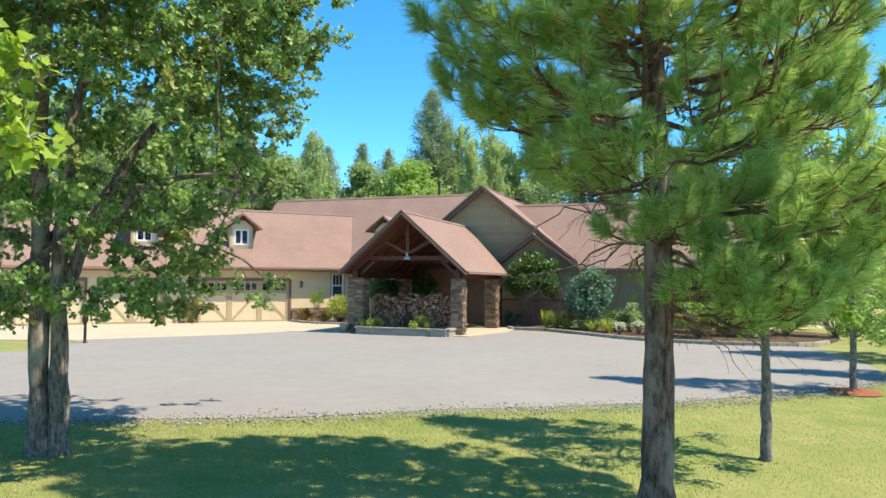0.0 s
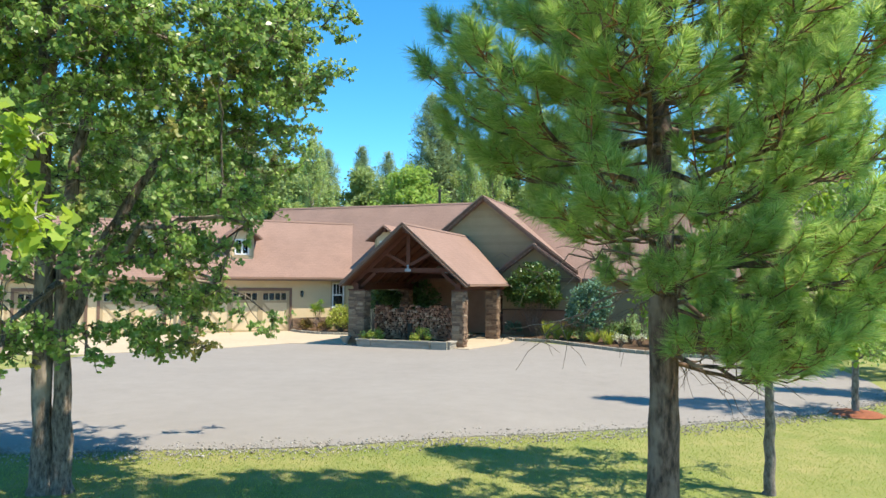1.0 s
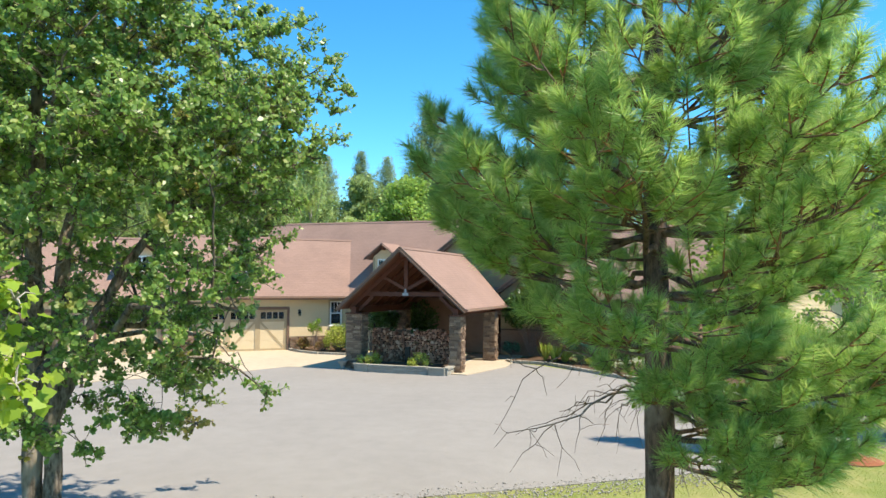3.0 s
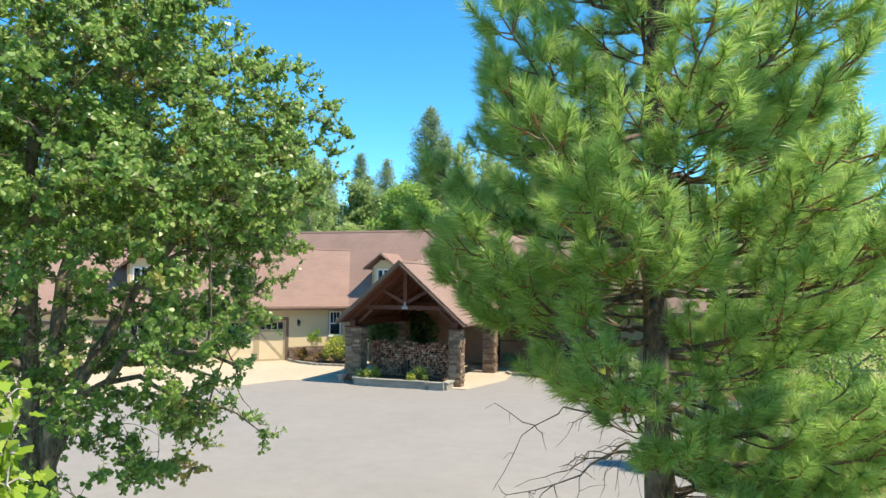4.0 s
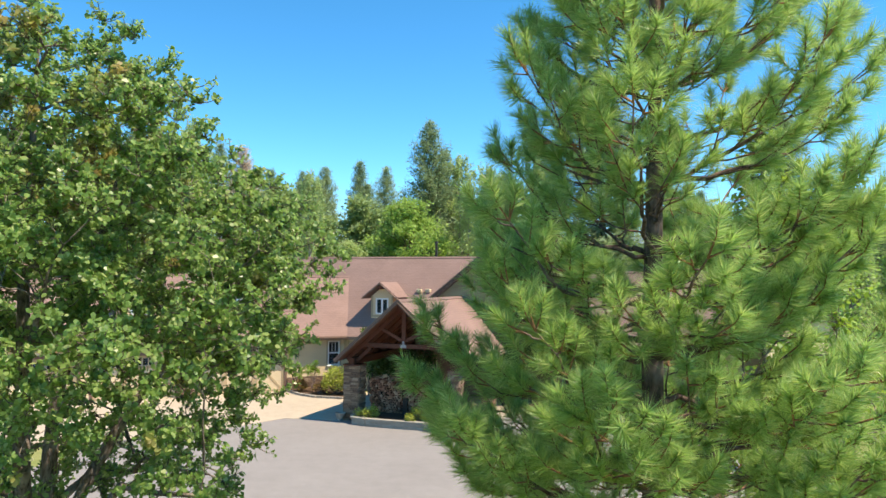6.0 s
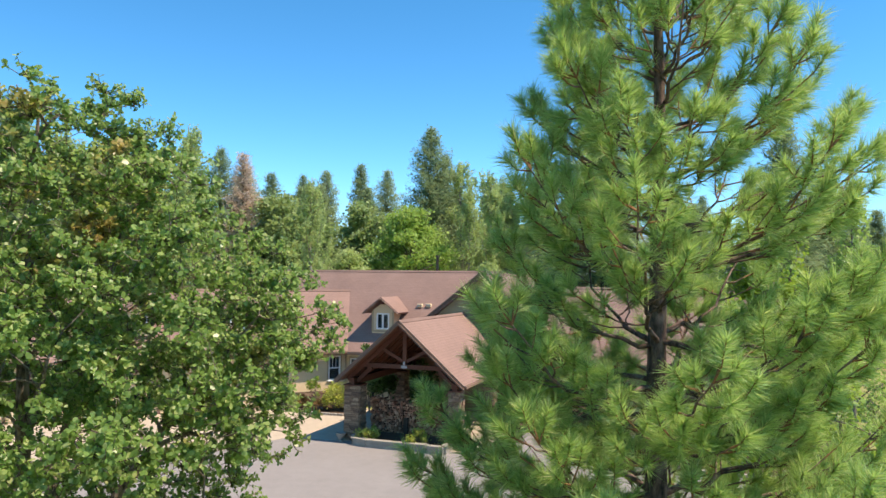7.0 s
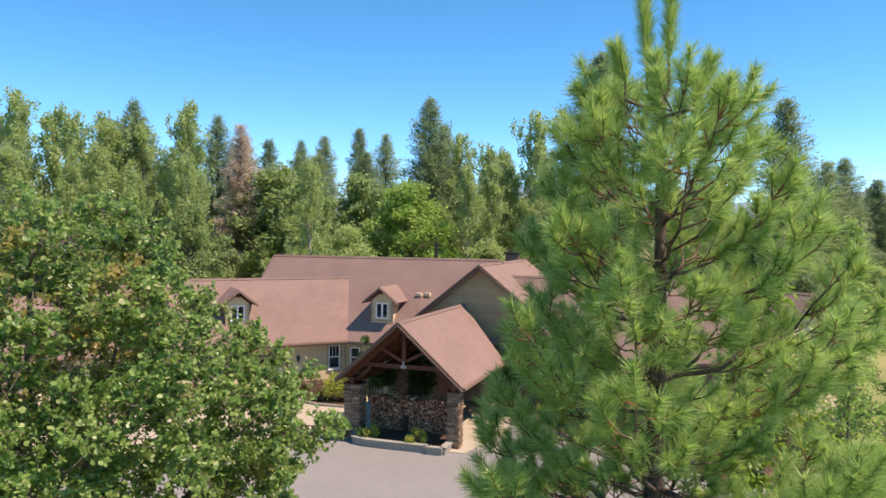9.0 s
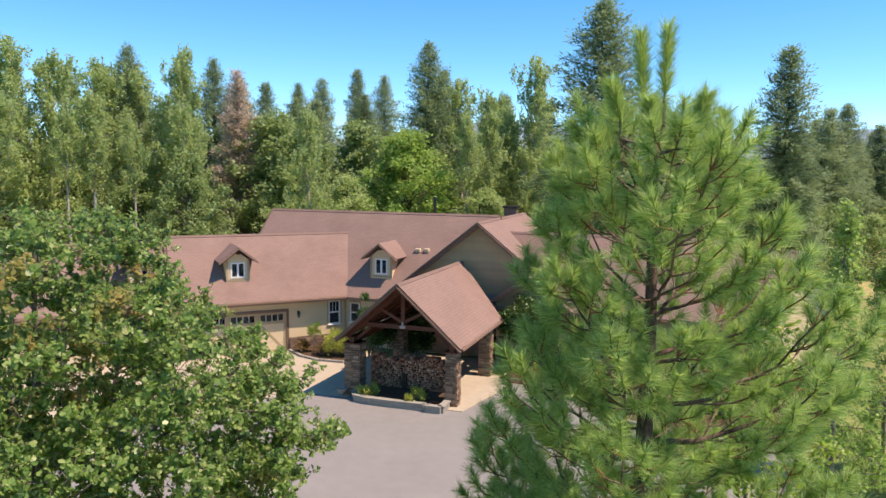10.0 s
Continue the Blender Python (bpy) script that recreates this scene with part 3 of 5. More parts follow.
# roofs
long_roof(MAIN, -14.8, 1.0, 13.7, 7.77, 4.9, 4.9, SLOPE_M, "brown shingled main roof")
long_roof(MAIN, 1.02, 14.5, 12.75, 6.88, 3.95, 3.95, SLOPE_M, "brown shingled main roof")
gable_roof(MAIN, 1.0, 7.62, 5.1, 5.2, 0.80, 9.0, 20.5, label="large front gable roof")
gable_roof(MAIN, 3.97, 4.9, 1.92, 2.45, 0.74, 8.4, 10.2, label="small front gable roof")
long_roof(WING, -6.1, 4.9, 3.2, 6.52, 3.75, 3.75, SLOPE_W, "brown shingled garage roof")
long_roof(WING, -14.0, -6.14, 3.25, 6.24, 3.55, 3.7, SLOPE_W, "brown shingled garage roof")
gable_roof(EAST, 0.0, 6.4, 3.6, 3.6, 0.86, 0.0, 11.0, label="brown shingled roof of the far wing")
# walls
walls = part("wall", walled(-14.6, 0.4, 9.4, 9.58, 0, 3.2, [(-6.95, -6.3, 1.4, 2.6)]), STUCCO, house, "", MAIN)
part("wall", walled(-4.4, 3.4, 9.35, 9.39, 0.05, 3.4, [(1.35, 2.35, 0.05, 2.2)]), PORCHWALL, house, "brown boarded entry wall", MAIN)
part("wall", walled(6.1, 14.4, 9.4, 9.58, 0, 3.15), OLIVE, house, "", MAIN)
part("wall", prism([(9.5, 0), (17.9, 0), (17.9, 3.2), (13.7, 7.3), (9.5, 3.2)], -14.55, -14.4, 0), STUCCO, house, "", MAIN)
part("wall", walled(-14.6, 14.4, 17.8, 17.95, 0, 3.2), STUCCO, house, "", MAIN)
lap_gable(MAIN, (3.55, 3.5), -3.95, 6.05, 3.0, 9.42, 0.80, 0.80, (1.0, 7.38), OLIVE)
lap_gable(MAIN, (3.4, 3.15), 2.2, 6.15, 1.38, 8.85, 0.74, 0.74, (3.97, 4.68), OLIVE)
part("wall", walled(2.2, 6.15, 8.88, 9.04, 0, 1.38), PORCHWALL, house, "brown boarded base", MAIN)
part("trim_board", boxes(((2.2, 8.82, 1.36), (6.15, 8.88, 1.44))), TRIM, house, "", MAIN)
part("wall", boxes(((2.2, 9.01, 0), (2.36, 9.42, 3.3))), OLIVE, house, "", MAIN)
part("wall", boxes(((6.0, 9.04, 0), (6.15, 9.42, 3.1))), OLIVE, house, "", MAIN)
part("wall", walled(-6.0, 3.5, 0, 0.18, 0, 3.1, [(-4.88, 0.0, 0, 2.3), (2.5, 3.22, 1.36, 2.76)]), STUCCO, house, "tan garage wall", WING)
window(WING, 2.5, 3.22, 1.36, 2.76, 0.0, bars=2)
window(MAIN, -6.95, -6.3, 1.4, 2.6, 9.4)
part("wall", walled(-14.0, -6.0, 0.15, 0.33, 0, 2.95, [(-9.7, -6.65, 0, 2.25), (-13.5, -10.4, 0, 2.25)]), STUCCO, house, "tan garage wall", WING)
part("wall", prism([(0.15, 0), (6.4, 0), (6.4, 3.0), (3.2, 5.9), (0.15, 3.0)], -13.9, -13.75, 0), STUCCO, house, "", WING)
part("wall", prism([(0.2, 0), (6.4, 0), (6.4, 3.05), (3.2, 6.2), (0.2, 3.05)], -6.0, -5.85, 0), STUCCO, house, "", WING)
part("wall", walled(-13.9, 3.5, 6.4, 6.55, 0, 3.0), STUCCO, house, "", WING)
lap_gable(EAST, (3.2, 3.2), -3.2, 3.2, 0.0, 0.45, 0.86, 0.86, (0.0, 5.95), STUCCO, 0.22)
part("wall", walled(0.6, 10.8, -0.16, 0, 0, 3.3, [(2.0, 3.3, 0.95, 2.3)]), STUCCO, house, "", turned(EAST, 90, -3.04, 0))
part("wall", boxes(((3.04, 0.6, 0), (3.2, 10.8, 3.3))), STUCCO, house, "", EAST)


def garage_door(m, u0, u1, v, h, bays):
    """A sectional carriage door: panels, stiles and braces in relief, a row of small lights, dark frame."""
    d = part("garage_door", boxes(((u0, v + 0.08, 0.02), (u1, v + 0.12, h))), CREAM, house, "cream carriage-style garage door", m)
    w = (u1 - u0) / bays
    for r in range(4):
        z0, z1 = 0.02 + r * (h - 0.02) / 4, 0.02 + (r + 1) * (h - 0.02) / 4 - 0.012
        if r < 3:
            part("panel", boxes(((u0 + 0.01, v + 0.06, z0), (u1 - 0.01, v + 0.085, z1)), bevel=0.004), CREAM, d, "", m)
    top = 0.02 + 3 * (h - 0.02) / 4
    for b in range(bays):
        a, c = u0 + b * w, u0 + (b + 1) * w
        for x in (a, c - 0.14):
            part("stile", boxes(((x, v + 0.03, 0.02), (x + 0.14, v + 0.06, h))), DOORTRIM, d, "", m)
        for z0, z1 in ((0.02, 0.14), (top - 0.1, top + 0.04), (h - 0.12, h)):
            part("rail", boxes(((a + 0.14, v + 0.035, z0), (c - 0.14, v + 0.06, z1))), DOORTRIM, d, "", m)
        p, q = ((a + 0.16, v + 0.05, 0.16), (c - 0.16, v + 0.05, top - 0.12)) if b % 2 else ((c - 0.16, v + 0.05, 0.16), (a + 0.16, v + 0.05, top - 0.12))
        part("brace", beams((p, q, 0.11, 0.02, (0, 1, 0))), DOORTRIM, d, "", m)
        lw = (w - 0.28) / 4
        for k in range(4):
            x = a + 0.14 + k * lw
            part("light", boxes(((x + 0.035, v + 0.052, top + 0.07), (x + lw - 0.035, v + 0.07, h - 0.15))), GLASS, d, "", m)
            part("light_backing", boxes(((x + 0.03, v + 0.072, top + 0.06), (x + lw - 0.03, v + 0.079, h - 0.14))), DARKIRON, d, "", m)
    part("door_frame", boxes(((u0 - 0.14, v - 0.03, 0), (u0, v + 0.1, h + 0.16)), ((u1, v - 0.03, 0), (u1 + 0.14, v + 0.1, h + 0.16)), ((u0, v - 0.035, h), (u1, v + 0.1, h + 0.165))),
         TRIM, d, "dark brown frame", m)


garage_door(WING, -4.88, 0.0, 0.0, 2.3, 3)
garage_door(WING, -9.7, -6.65, 0.15, 2.25, 2)
garage_door(WING, -13.5, -10.4, 0.15, 2.25, 2)


def stones(m, parent, u0, u1, v0, v1, z0, z1, faces="fblr", course=0.13, length=0.34, seed=1):
    """Stacked ledge stones on the faces of a block: courses of uneven length and proud depth."""
    rng = random.Random(seed)
    shapes = []
    for k in range(10):
        bm = bmesh.new()
        box(bm, (0, 0, 0), (1, 1, 1))
        for vv in bm.verts:
            vv.co += Vector((rng.uniform(-0.03, 0.03), rng.uniform(-0.3, 0.1) if vv.co.y < 0.5 else 0, rng.uniform(-0.12, 0.06)))
        shapes.append(mesh_of("stone", bm, STONE))
    runs = []
    if "f" in faces:
        runs.append((u1 - u0, m @ pose(u0, v0, 0)))
    if "b" in faces:
        runs.append((u1 - u0, m @ pose(u1, v1, 0, 0, 0, 180)))
    if "r" in faces:
        runs.append((v1 - v0, m @ pose(u1, v0, 0, 0, 0, 90)))
    if "l" in faces:
        runs.append((v1 - v0, m @ pose(u0, v1, 0, 0, 0, -90)))
    z = z0
    while z < z1 - 0.03:
        h = min(course * rng.uniform(0.7, 1.3), z1 - z)
        for ln, fr in runs:
            a = -0.03
            while a < ln - 0.02:
                w = min(length * rng.uniform(0.5, 1.5), ln + 0.03 - a)
                if ln + 0.03 - (a + w) < 0.08:
                    w = ln + 0.03 - a
                d = rng.uniform(0.035, 0.08)
                s = part("stone", rng.choice(shapes), STONE, parent, "", fr @ Matrix.Translation((a, -d, z)) @ Matrix.Diagonal((w - 0.012, d + 0.01, h - 0.012, 1)))
                a += w
        z += h


def dormer(m, u, v, zb, ze, za, w, half):
    """A small gabled dormer: front and cheek walls, roof, paired window, knee bracket."""
    d = part("dormer", walled(u - w / 2, u + w / 2, v, v + 0.12, zb - 0.1, ze, [(u - 0.40, u + 0.40, zb + 0.16, ze - 0.12)]), STUCCO, house, "tan dormer with white paired window", m)
    sl = (za - ze + 0.06) / half
    part("gable_front", prism([(u - w / 2, ze), (u + w / 2, ze), (u, ze + sl * w / 2)], v, v + 0.1), STUCCO, d, "", m)
    back = v + 3.2
    for a in (u - w / 2, u + w / 2 - 0.1):
        part("cheek", boxes(((a, v + 0.12, zb - 0.1), (a + 0.1, back, ze))), STUCCO, d, "", m)
    part("backing", boxes(((u - w / 2 + 0.1, v + 0.5, zb - 0.1), (u + w / 2 - 0.1, v + 0.55, ze))), INNER, d, "", m)
    for side in (-1, 1):
        part("dormer_roof", slab([(u, v - 0.38, za), (u, back, za), (u + side * half, back, za - sl * half), (u + side * half, v - 0.38, za - sl * half)], 0.12), SHINGLE, d, "", m)
        part("rake_board", beams(((u, v - 0.4, za - 0.09), (u + side * half, v - 0.4, za - sl * half - 0.09), 0.05, 0.15, (0, 1, 0))), FASCIA, d, "", m)
    part("bracket", boxes(((u - 0.09, v - 0.3, za - 0.42), (u + 0.09, v - 0.002, za - 0.2))), TIMBER, d, "dark cedar bracket", m)
    part("corner_board", boxes(((u - w / 2 - 0.02, v - 0.02, zb), (u - w / 2 + 0.1, v - 0.001, ze)), ((u + w / 2 - 0.1, v - 0.02, zb), (u + w / 2 + 0.02, v - 0.001, ze)),
                               ((u - w / 2 + 0.1, v - 0.02, zb), (u + w / 2 - 0.1, v - 0.001, zb + 0.1))), DOORTRIM, d, "", m)
    win = part("dormer_window", boxes(((u - 0.40, v - 0.03, zb + 0.16), (u - 0.32, v + 0.08, ze - 0.12)), ((u + 0.32, v - 0.03, zb + 0.16), (u + 0.40, v + 0.08, ze - 0.12)),
                                      ((u - 0.05, v - 0.03, zb + 0.24), (u + 0.05, v + 0.08, ze - 0.2)), ((u - 0.32, v - 0.03, zb + 0.16), (u + 0.32, v + 0.08, zb + 0.24)),
                                      ((u - 0.32, v - 0.03, ze - 0.2), (u + 0.32, v + 0.08, ze - 0.12))), WHITE, d, "white window frame", m)
    # panes are flush pieces of the dormer, since they may go no deeper
    for a, b in ((u - 0.32, u - 0.05), (u + 0.05, u + 0.32)):
        part("pane", boxes(((a, v + 0.03, zb + 0.24), (b, v + 0.04, ze - 0.2))), GLASS, d, "", m)


dormer(WING, -2.58, 0.55, 4.14, 5.3, 6.08, 1.26, 1.08)
dormer(MAIN, -5.12, 9.85, 4.14, 5.36, 6.18, 1.36, 1.12)
dormer(WING, -7.62, 0.6, 4.2, 5.3, 6.05, 1.26, 1.08)

# wainscot, lamps, vents, flue
wains = part("wainscot", boxes(((0.18, -0.05, 0), (2.5, -0.002, 0.78))), MORTAR, house, "stacked stone base of the wall", WING)
stones(WING, wains, 0.2, 2.48, -0.05, 0.2, 0, 0.78, "f", 0.14, 0.36, 21)
pier = part("pier", boxes(((-5.75, -0.12, 0), (-5.1, -0.002, 1.1))), MORTAR, house, "stacked stone pier", WING)
stones(WING, pier, -5.75, -5.1, -0.12, 0.0, 0, 1.1, "fr", 0.14, 0.34, 22)


def sconce(m, u, v, z):
    s = part("wall_lantern", boxes(((u - 0.06, v - 0.03, z - 0.12), (u + 0.06, v - 0.002, z + 0.14)), bevel=0.01), DARKIRON, house, "dark iron wall lantern", m)
    bm = bmesh.new()
    bmesh.ops.create_cone(bm, cap_ends=True, segments=6, radius1=0.075, radius2=0.09, depth=0.28, matrix=Matrix.Translation((u, v - 0.16, z - 0.08)))
    part("lantern_glass", bm, GLASS, s, "", m)
    bm = bmesh.new()
    bmesh.ops.create_cone(bm, cap_ends=True, segments=6, radius1=0.12, radius2=0.02, depth=0.1, matrix=Matrix.Translation((u, v - 0.16, z + 0.115)))
    beam(bm, (u, v - 0.02, z + 0.1), (u, v - 0.18, z + 0.14), 0.02, 0.02)
    part("lantern_cap", bm, DARKIRON, s, "", m)


sconce(WING, 0.68, 0.0, 2.15)
sconce(WING, -5.4, 0.0, 2.15)
for uu, vv in ((-3.41, 11.45), (-2.86, 11.47)):
    bm = bmesh.new()
    zz = 3.05 + SLOPE_M * (vv - 8.8)
    box(bm, (uu - 0.16, vv - 0.16, zz - 0.05), (uu + 0.16, vv + 0.1, zz + 0.17), 0.03)
    part("roof_vent", bm, CREAM, house, "small tan roof vent", MAIN)
bm = bmesh.new()
bmesh.ops.create_cone(bm, cap_ends=True, segments=14, radius1=0.085, radius2=0.085, depth=1.7, matrix=Matrix.Translation((-3.45, 14.5, 7.85)))
bmesh.ops.create_cone(bm, cap_ends=True, segments=14, radius1=0.14, radius2=0.11, depth=0.14, matrix=Matrix.Translation((-3.45, 14.5, 8.72)))
part("flue", bm, DARKIRON, house, "round dark metal flue pipe", MAIN)
chim = part("chimney", boxes(((-0.2, 19.5, 6.0), (0.65, 20.2, 7.95))), TRIM, house, "boxed chimney with a dark metal cap", MAIN)
part("chimney_cap", boxes(((-0.3, 19.4, 7.96), (0.75, 20.3, 8.1)), bevel=0.02), DARKIRON, chim, "", MAIN)
part("wall", prism([(-3.9, 0), (5.9, 0), (5.9, 3.4), (1.0, 7.3), (-3.9, 3.4)], 20.1, 20.25), STUCCO, house, "", MAIN)
part("wall", boxes(((5.75, 17.96, 0), (5.9, 20.09, 3.4))), STUCCO, house, "", MAIN)
part("wall", boxes(((-3.9, 17.96, 0), (-3.75, 20.09, 3.4))), STUCCO, house, "", MAIN)
# entry door
door = part("front_door", boxes(((1.37, 9.3, 0.06), (2.33, 9.345, 2.18))), CEDAR, house, "warm wooden front door with a glass light", MAIN)
part("door_panel", boxes(((1.47, 9.275, 0.2), (1.8, 9.298, 1.0)), ((1.9, 9.275, 0.2), (2.23, 9.298, 1.0)), bevel=0.006), TIMBER, door, "", MAIN)
part("door_light", boxes(((1.55, 9.28, 1.15), (2.15, 9.297, 2.0))), GLASS, door, "", MAIN)
part("handle", beams(((2.24, 9.25, 1.0), (2.24, 9.25, 1.3), 0.03, 0.03)), DARKIRON, door, "", MAIN)

# ---- portico ----
portico = thing("portico", MAIN, "cedar-framed entry portico on stacked stone columns", "portico")
SLOPE_P, APEX_P, HALF_P = 0.89, 5.42, 2.98


def portico_roof():
    for side in (-1, 1):
        e = (side * HALF_P, APEX_P - SLOPE_P * HALF_P)
        end = 9.4
        low_end = 9.3 if side < 0 else 7.1
        r = part("roof", slab([(0, 0, APEX_P), (0, end, APEX_P), (e[0], low_end, e[1]), (e[0], 0, e[1])], 0.07), SHINGLE, portico, "brown shingled roof", MAIN)
        part("deck", slab([(0, 0.05, APEX_P - 0.1), (0, end, APEX_P - 0.1), (e[0] * 0.99, low_end, APEX_P - 0.1 - SLOPE_P * HALF_P * 0.99), (e[0] * 0.99, 0.05, APEX_P - 0.1 - SLOPE_P * HALF_P * 0.99)], 0.05),
             CEDAR, r, "cedar ceiling boards", MAIN)
        part("rake_board", beams(((0, -0.03, APEX_P - 0.14), (e[0], -0.03, e[1] - 0.14), 0.06, 0.28, (0, 1, 0))), TRIM, r, "", MAIN)
        part("drip_edge", beams(((0, -0.06, APEX_P + 0.0), (e[0], -0.06, e[1] + 0.0), 0.06, 0.06, (0, 1, 0))), FASCIA, r, "", MAIN)
        part("gutter", beams(((e[0] + side * 0.06, 0, e[1] - 0.06), (e[0] + side * 0.06, low_end, e[1] - 0.06), 0.11, 0.1)), FASCIA, r, "", MAIN)
        for k in range(7):
            v = 1.2 + k * 1.05
            part("rafter", beams(((side * 0.05, v, APEX_P - 0.24), (side * 2.86, v, APEX_P - 0.24 - SLOPE_P * 2.81), 0.09, 0.16, (0, 1, 0))), TIMBER, r, "", MAIN)
        if side < 0:
            cap = bmesh.new()
            for s in (-1, 1):
                beam(cap, (s * 0.07, -0.05, APEX_P - 0.062 + 0.025), (s * 0.07, 9.4, APEX_P - 0.062 + 0.025), 0.17, 0.025, (s * SLOPE_P, 0, 1))
            part("ridge_cap", cap, SHINGLE, r, "", MAIN)


portico_roof()


def truss(v):
    """A king-post truss: rafters, tie, post, struts and steel plate."""
    t = part("truss", beams(((-2.08, v, 3.36), (2.08, v, 3.36), 0.18, 0.19)), TIMBER, portico, "stained cedar king-post truss", MAIN)
    part("king_post", beams(((0, v, 3.47), (0, v, 5.05), 0.17, 0.17, (0, 1, 0))), TIMBER, t, "", MAIN)
    for s in (-1, 1):
        part("top_chord", beams(((0, v, 5.12), (s * 2.75, v, 5.12 - SLOPE_P * 2.75), 0.18, 0.2, (0, 1, 0))), TIMBER, t, "", MAIN)
        part("strut", beams(((s * 0.1, v, 3.6), (s * 1.05, v, 4.1), 0.14, 0.14, (0, 1, 0))), TIMBER, t, "", MAIN)
        part("knee_brace", beams(((s * 2.3, v, 2.62), (s * 1.6, v, 3.24), 0.14, 0.14, (0, 1, 0))), TIMBER, t, "", MAIN)
    part("gusset_plate", boxes(((-0.14, v - 0.125, 3.29), (0.14, v - 0.102, 3.42)), ((-0.045, v - 0.125, 3.42), (0.045, v - 0.102, 3.6)), bevel=0.004), STEEL, t, "grey steel plate", MAIN)


truss(0.75)
truss(6.0)
for s in (-1, 1):
    part("header_beam", beams(((s * 2.42, 0.4, 2.62), (s * 2.42, 8.8, 2.62), 0.24, 0.3)), TIMBER, portico, "", MAIN)
part("ridge_beam", beams(((0, 0.1, 5.12), (0, 9.3, 5.12), 0.18, 0.24)), TIMBER, portico, "", MAIN)


def column(u0, u1, v0, v1, z1, seed, base=0.0):
    c = part("stone_column", boxes(((u0 + 0.04, v0 + 0.04, base), (u1 - 0.04, v1 - 0.04, z1))), MORTAR, portico, "stacked ledge stone column", MAIN)
    stones(MAIN, c, u0 + 0.05, u1 - 0.05, v0 + 0.05, v1 - 0.05, base, z1 - 0.05, "flr", 0.095, 0.30, seed)
    part("cap", boxes(((u0 - 0.03, v0 - 0.03, z1 - 0.06), (u1 + 0.03, v1 + 0.03, z1)), bevel=0.01), TIMBER, c, "", MAIN)


column(-2.76, -2.0, 0.35, 1.1, 2.5, 11)
column(2.16, 2.68, 0.35, 1.0, 2.5, 12)
column(2.16, 2.76, 5.6, 6.2, 2.5, 13)
column(-2.56, -1.96, 5.6, 6.2, 2.5, 14)

# ---- planter and firewood ----


def planter():
    p = thing("planter", MAIN, "low grey block planter filled with dark bark mulch", "planter")
    pts = [(-2.02, 0.5), (-2.1, 0.1), (-1.9, -0.32), (-1.2, -0.5), (0.0, -0.52), (1.55, -0.48), (1.62, -0.62), (2.3, -0.6), (2.3, 0.3)]
    rng = random.Random(4)
    for (a, b) in zip(pts, pts[1:]):
        d = Vector(b) - Vector(a)
        n = max(1, round(d.length / 0.42))
        for i in range(n):
            for row in range(2):
                s, e = i / n, (i + 1) / n
                if row and n > 1:
                    s, e = max(0, s - 0.5 / n), min(1, e - 0.5 / n) if i < n - 1 else 1
                q0, q1 = Vector(a) + d * s, Vector(a) + d * e
                bm = beams(((q0.x, q0.y, 0.075 + row * 0.125), (q1.x, q1.y, 0.075 + row * 0.125), 0.22 + rng.uniform(-0.02, 0.02), 0.115))
                part("block", bm, BLOCK, p, "", MAIN)
        bm = beams(((a[0], a[1], 0.31), (b[0], b[1], 0.31), 0.3, 0.07))
        part("cap_stone", bm, BLOCK, p, "", MAIN)
    part("mulch", prism([(-2.0, 1.6), (-2.05, 0.1), (-1.88, -0.25), (-1.2, -0.42), (0, -0.45), (1.5, -0.40), (1.5, 0.3), (2.1, 0.3), (2.1, 1.6)], 0.03, 0.24, 2), SOIL, p, "dark bark mulch", MAIN)


planter()


def firewood():
    s = thing("firewood_stack", MAIN, "stack of split firewood under the portico", "firewood")
    rng = random.Random(9)
    shapes = []
    for k in range(14):
        bm = bmesh.new()
        n = rng.choice((3, 4, 5, 6, 7))
        ring = [(math.cos(2 * math.pi * i / n + rng.uniform(-0.3, 0.3)) * rng.uniform(0.75, 1.1), math.sin(2 * math.pi * i / n + rng.uniform(-0.3, 0.3)) * rng.uniform(0.75, 1.1)) for i in range(n)]
        A = [bm.verts.new((x, 0, z)) for x, z in ring]
        B = [bm.verts.new((x, 0.42, z)) for x, z in ring]
        bm.faces.new(A)
        bm.faces.new(B[::-1])
        for i in range(n):
            bm.faces.new((A[i], B[i], B[(i + 1) % n], A[(i + 1) % n]))
        shapes.append(mesh_of("log", bm, LOGEND))
    z = 0.10
    while z < 1.78:
        u = -2.08 + rng.uniform(0, 0.08)
        while u < 2.2:
            r = rng.uniform(0.038, 0.082)
            if z > 1.58 + 0.14 * math.sin(u * 2.3) and rng.random() < 0.6:
                u += r * 2
                continue
            part("log", rng.choice(shapes), LOGEND, s, "", MAIN @ Matrix.Translation((u, 1.75 + rng.uniform(-0.09, 0.07), z + rng.uniform(-0.025, 0.025))) @ pose(0, 0, 0, 0, rng.uniform(0, 360), 0) @ Matrix.Diagonal((r * rng.uniform(0.95, 1.25), 1, r * rng.uniform(0.95, 1.3), 1)))
            u += r * 1.9
        z += 0.108
    part("rack", beams(((-2.05, 1.95, 0.06), (2.25, 1.95, 0.06), 0.12, 0.06), ((-2.08, 1.95, 0.05), (-2.08, 1.95, 1.95), 0.06, 0.06, (0, 1, 0)), ((2.27, 1.95, 0.05), (2.27, 1.95, 1.95), 0.06, 0.06, (0, 1, 0)), ((-0.25, 1.55, 0.02), (-0.25, 1.55, 0.95), 0.2, 0.1, (0, 1, 0))), DARKIRON, s, "dark iron log rack", MAIN)


firewood()


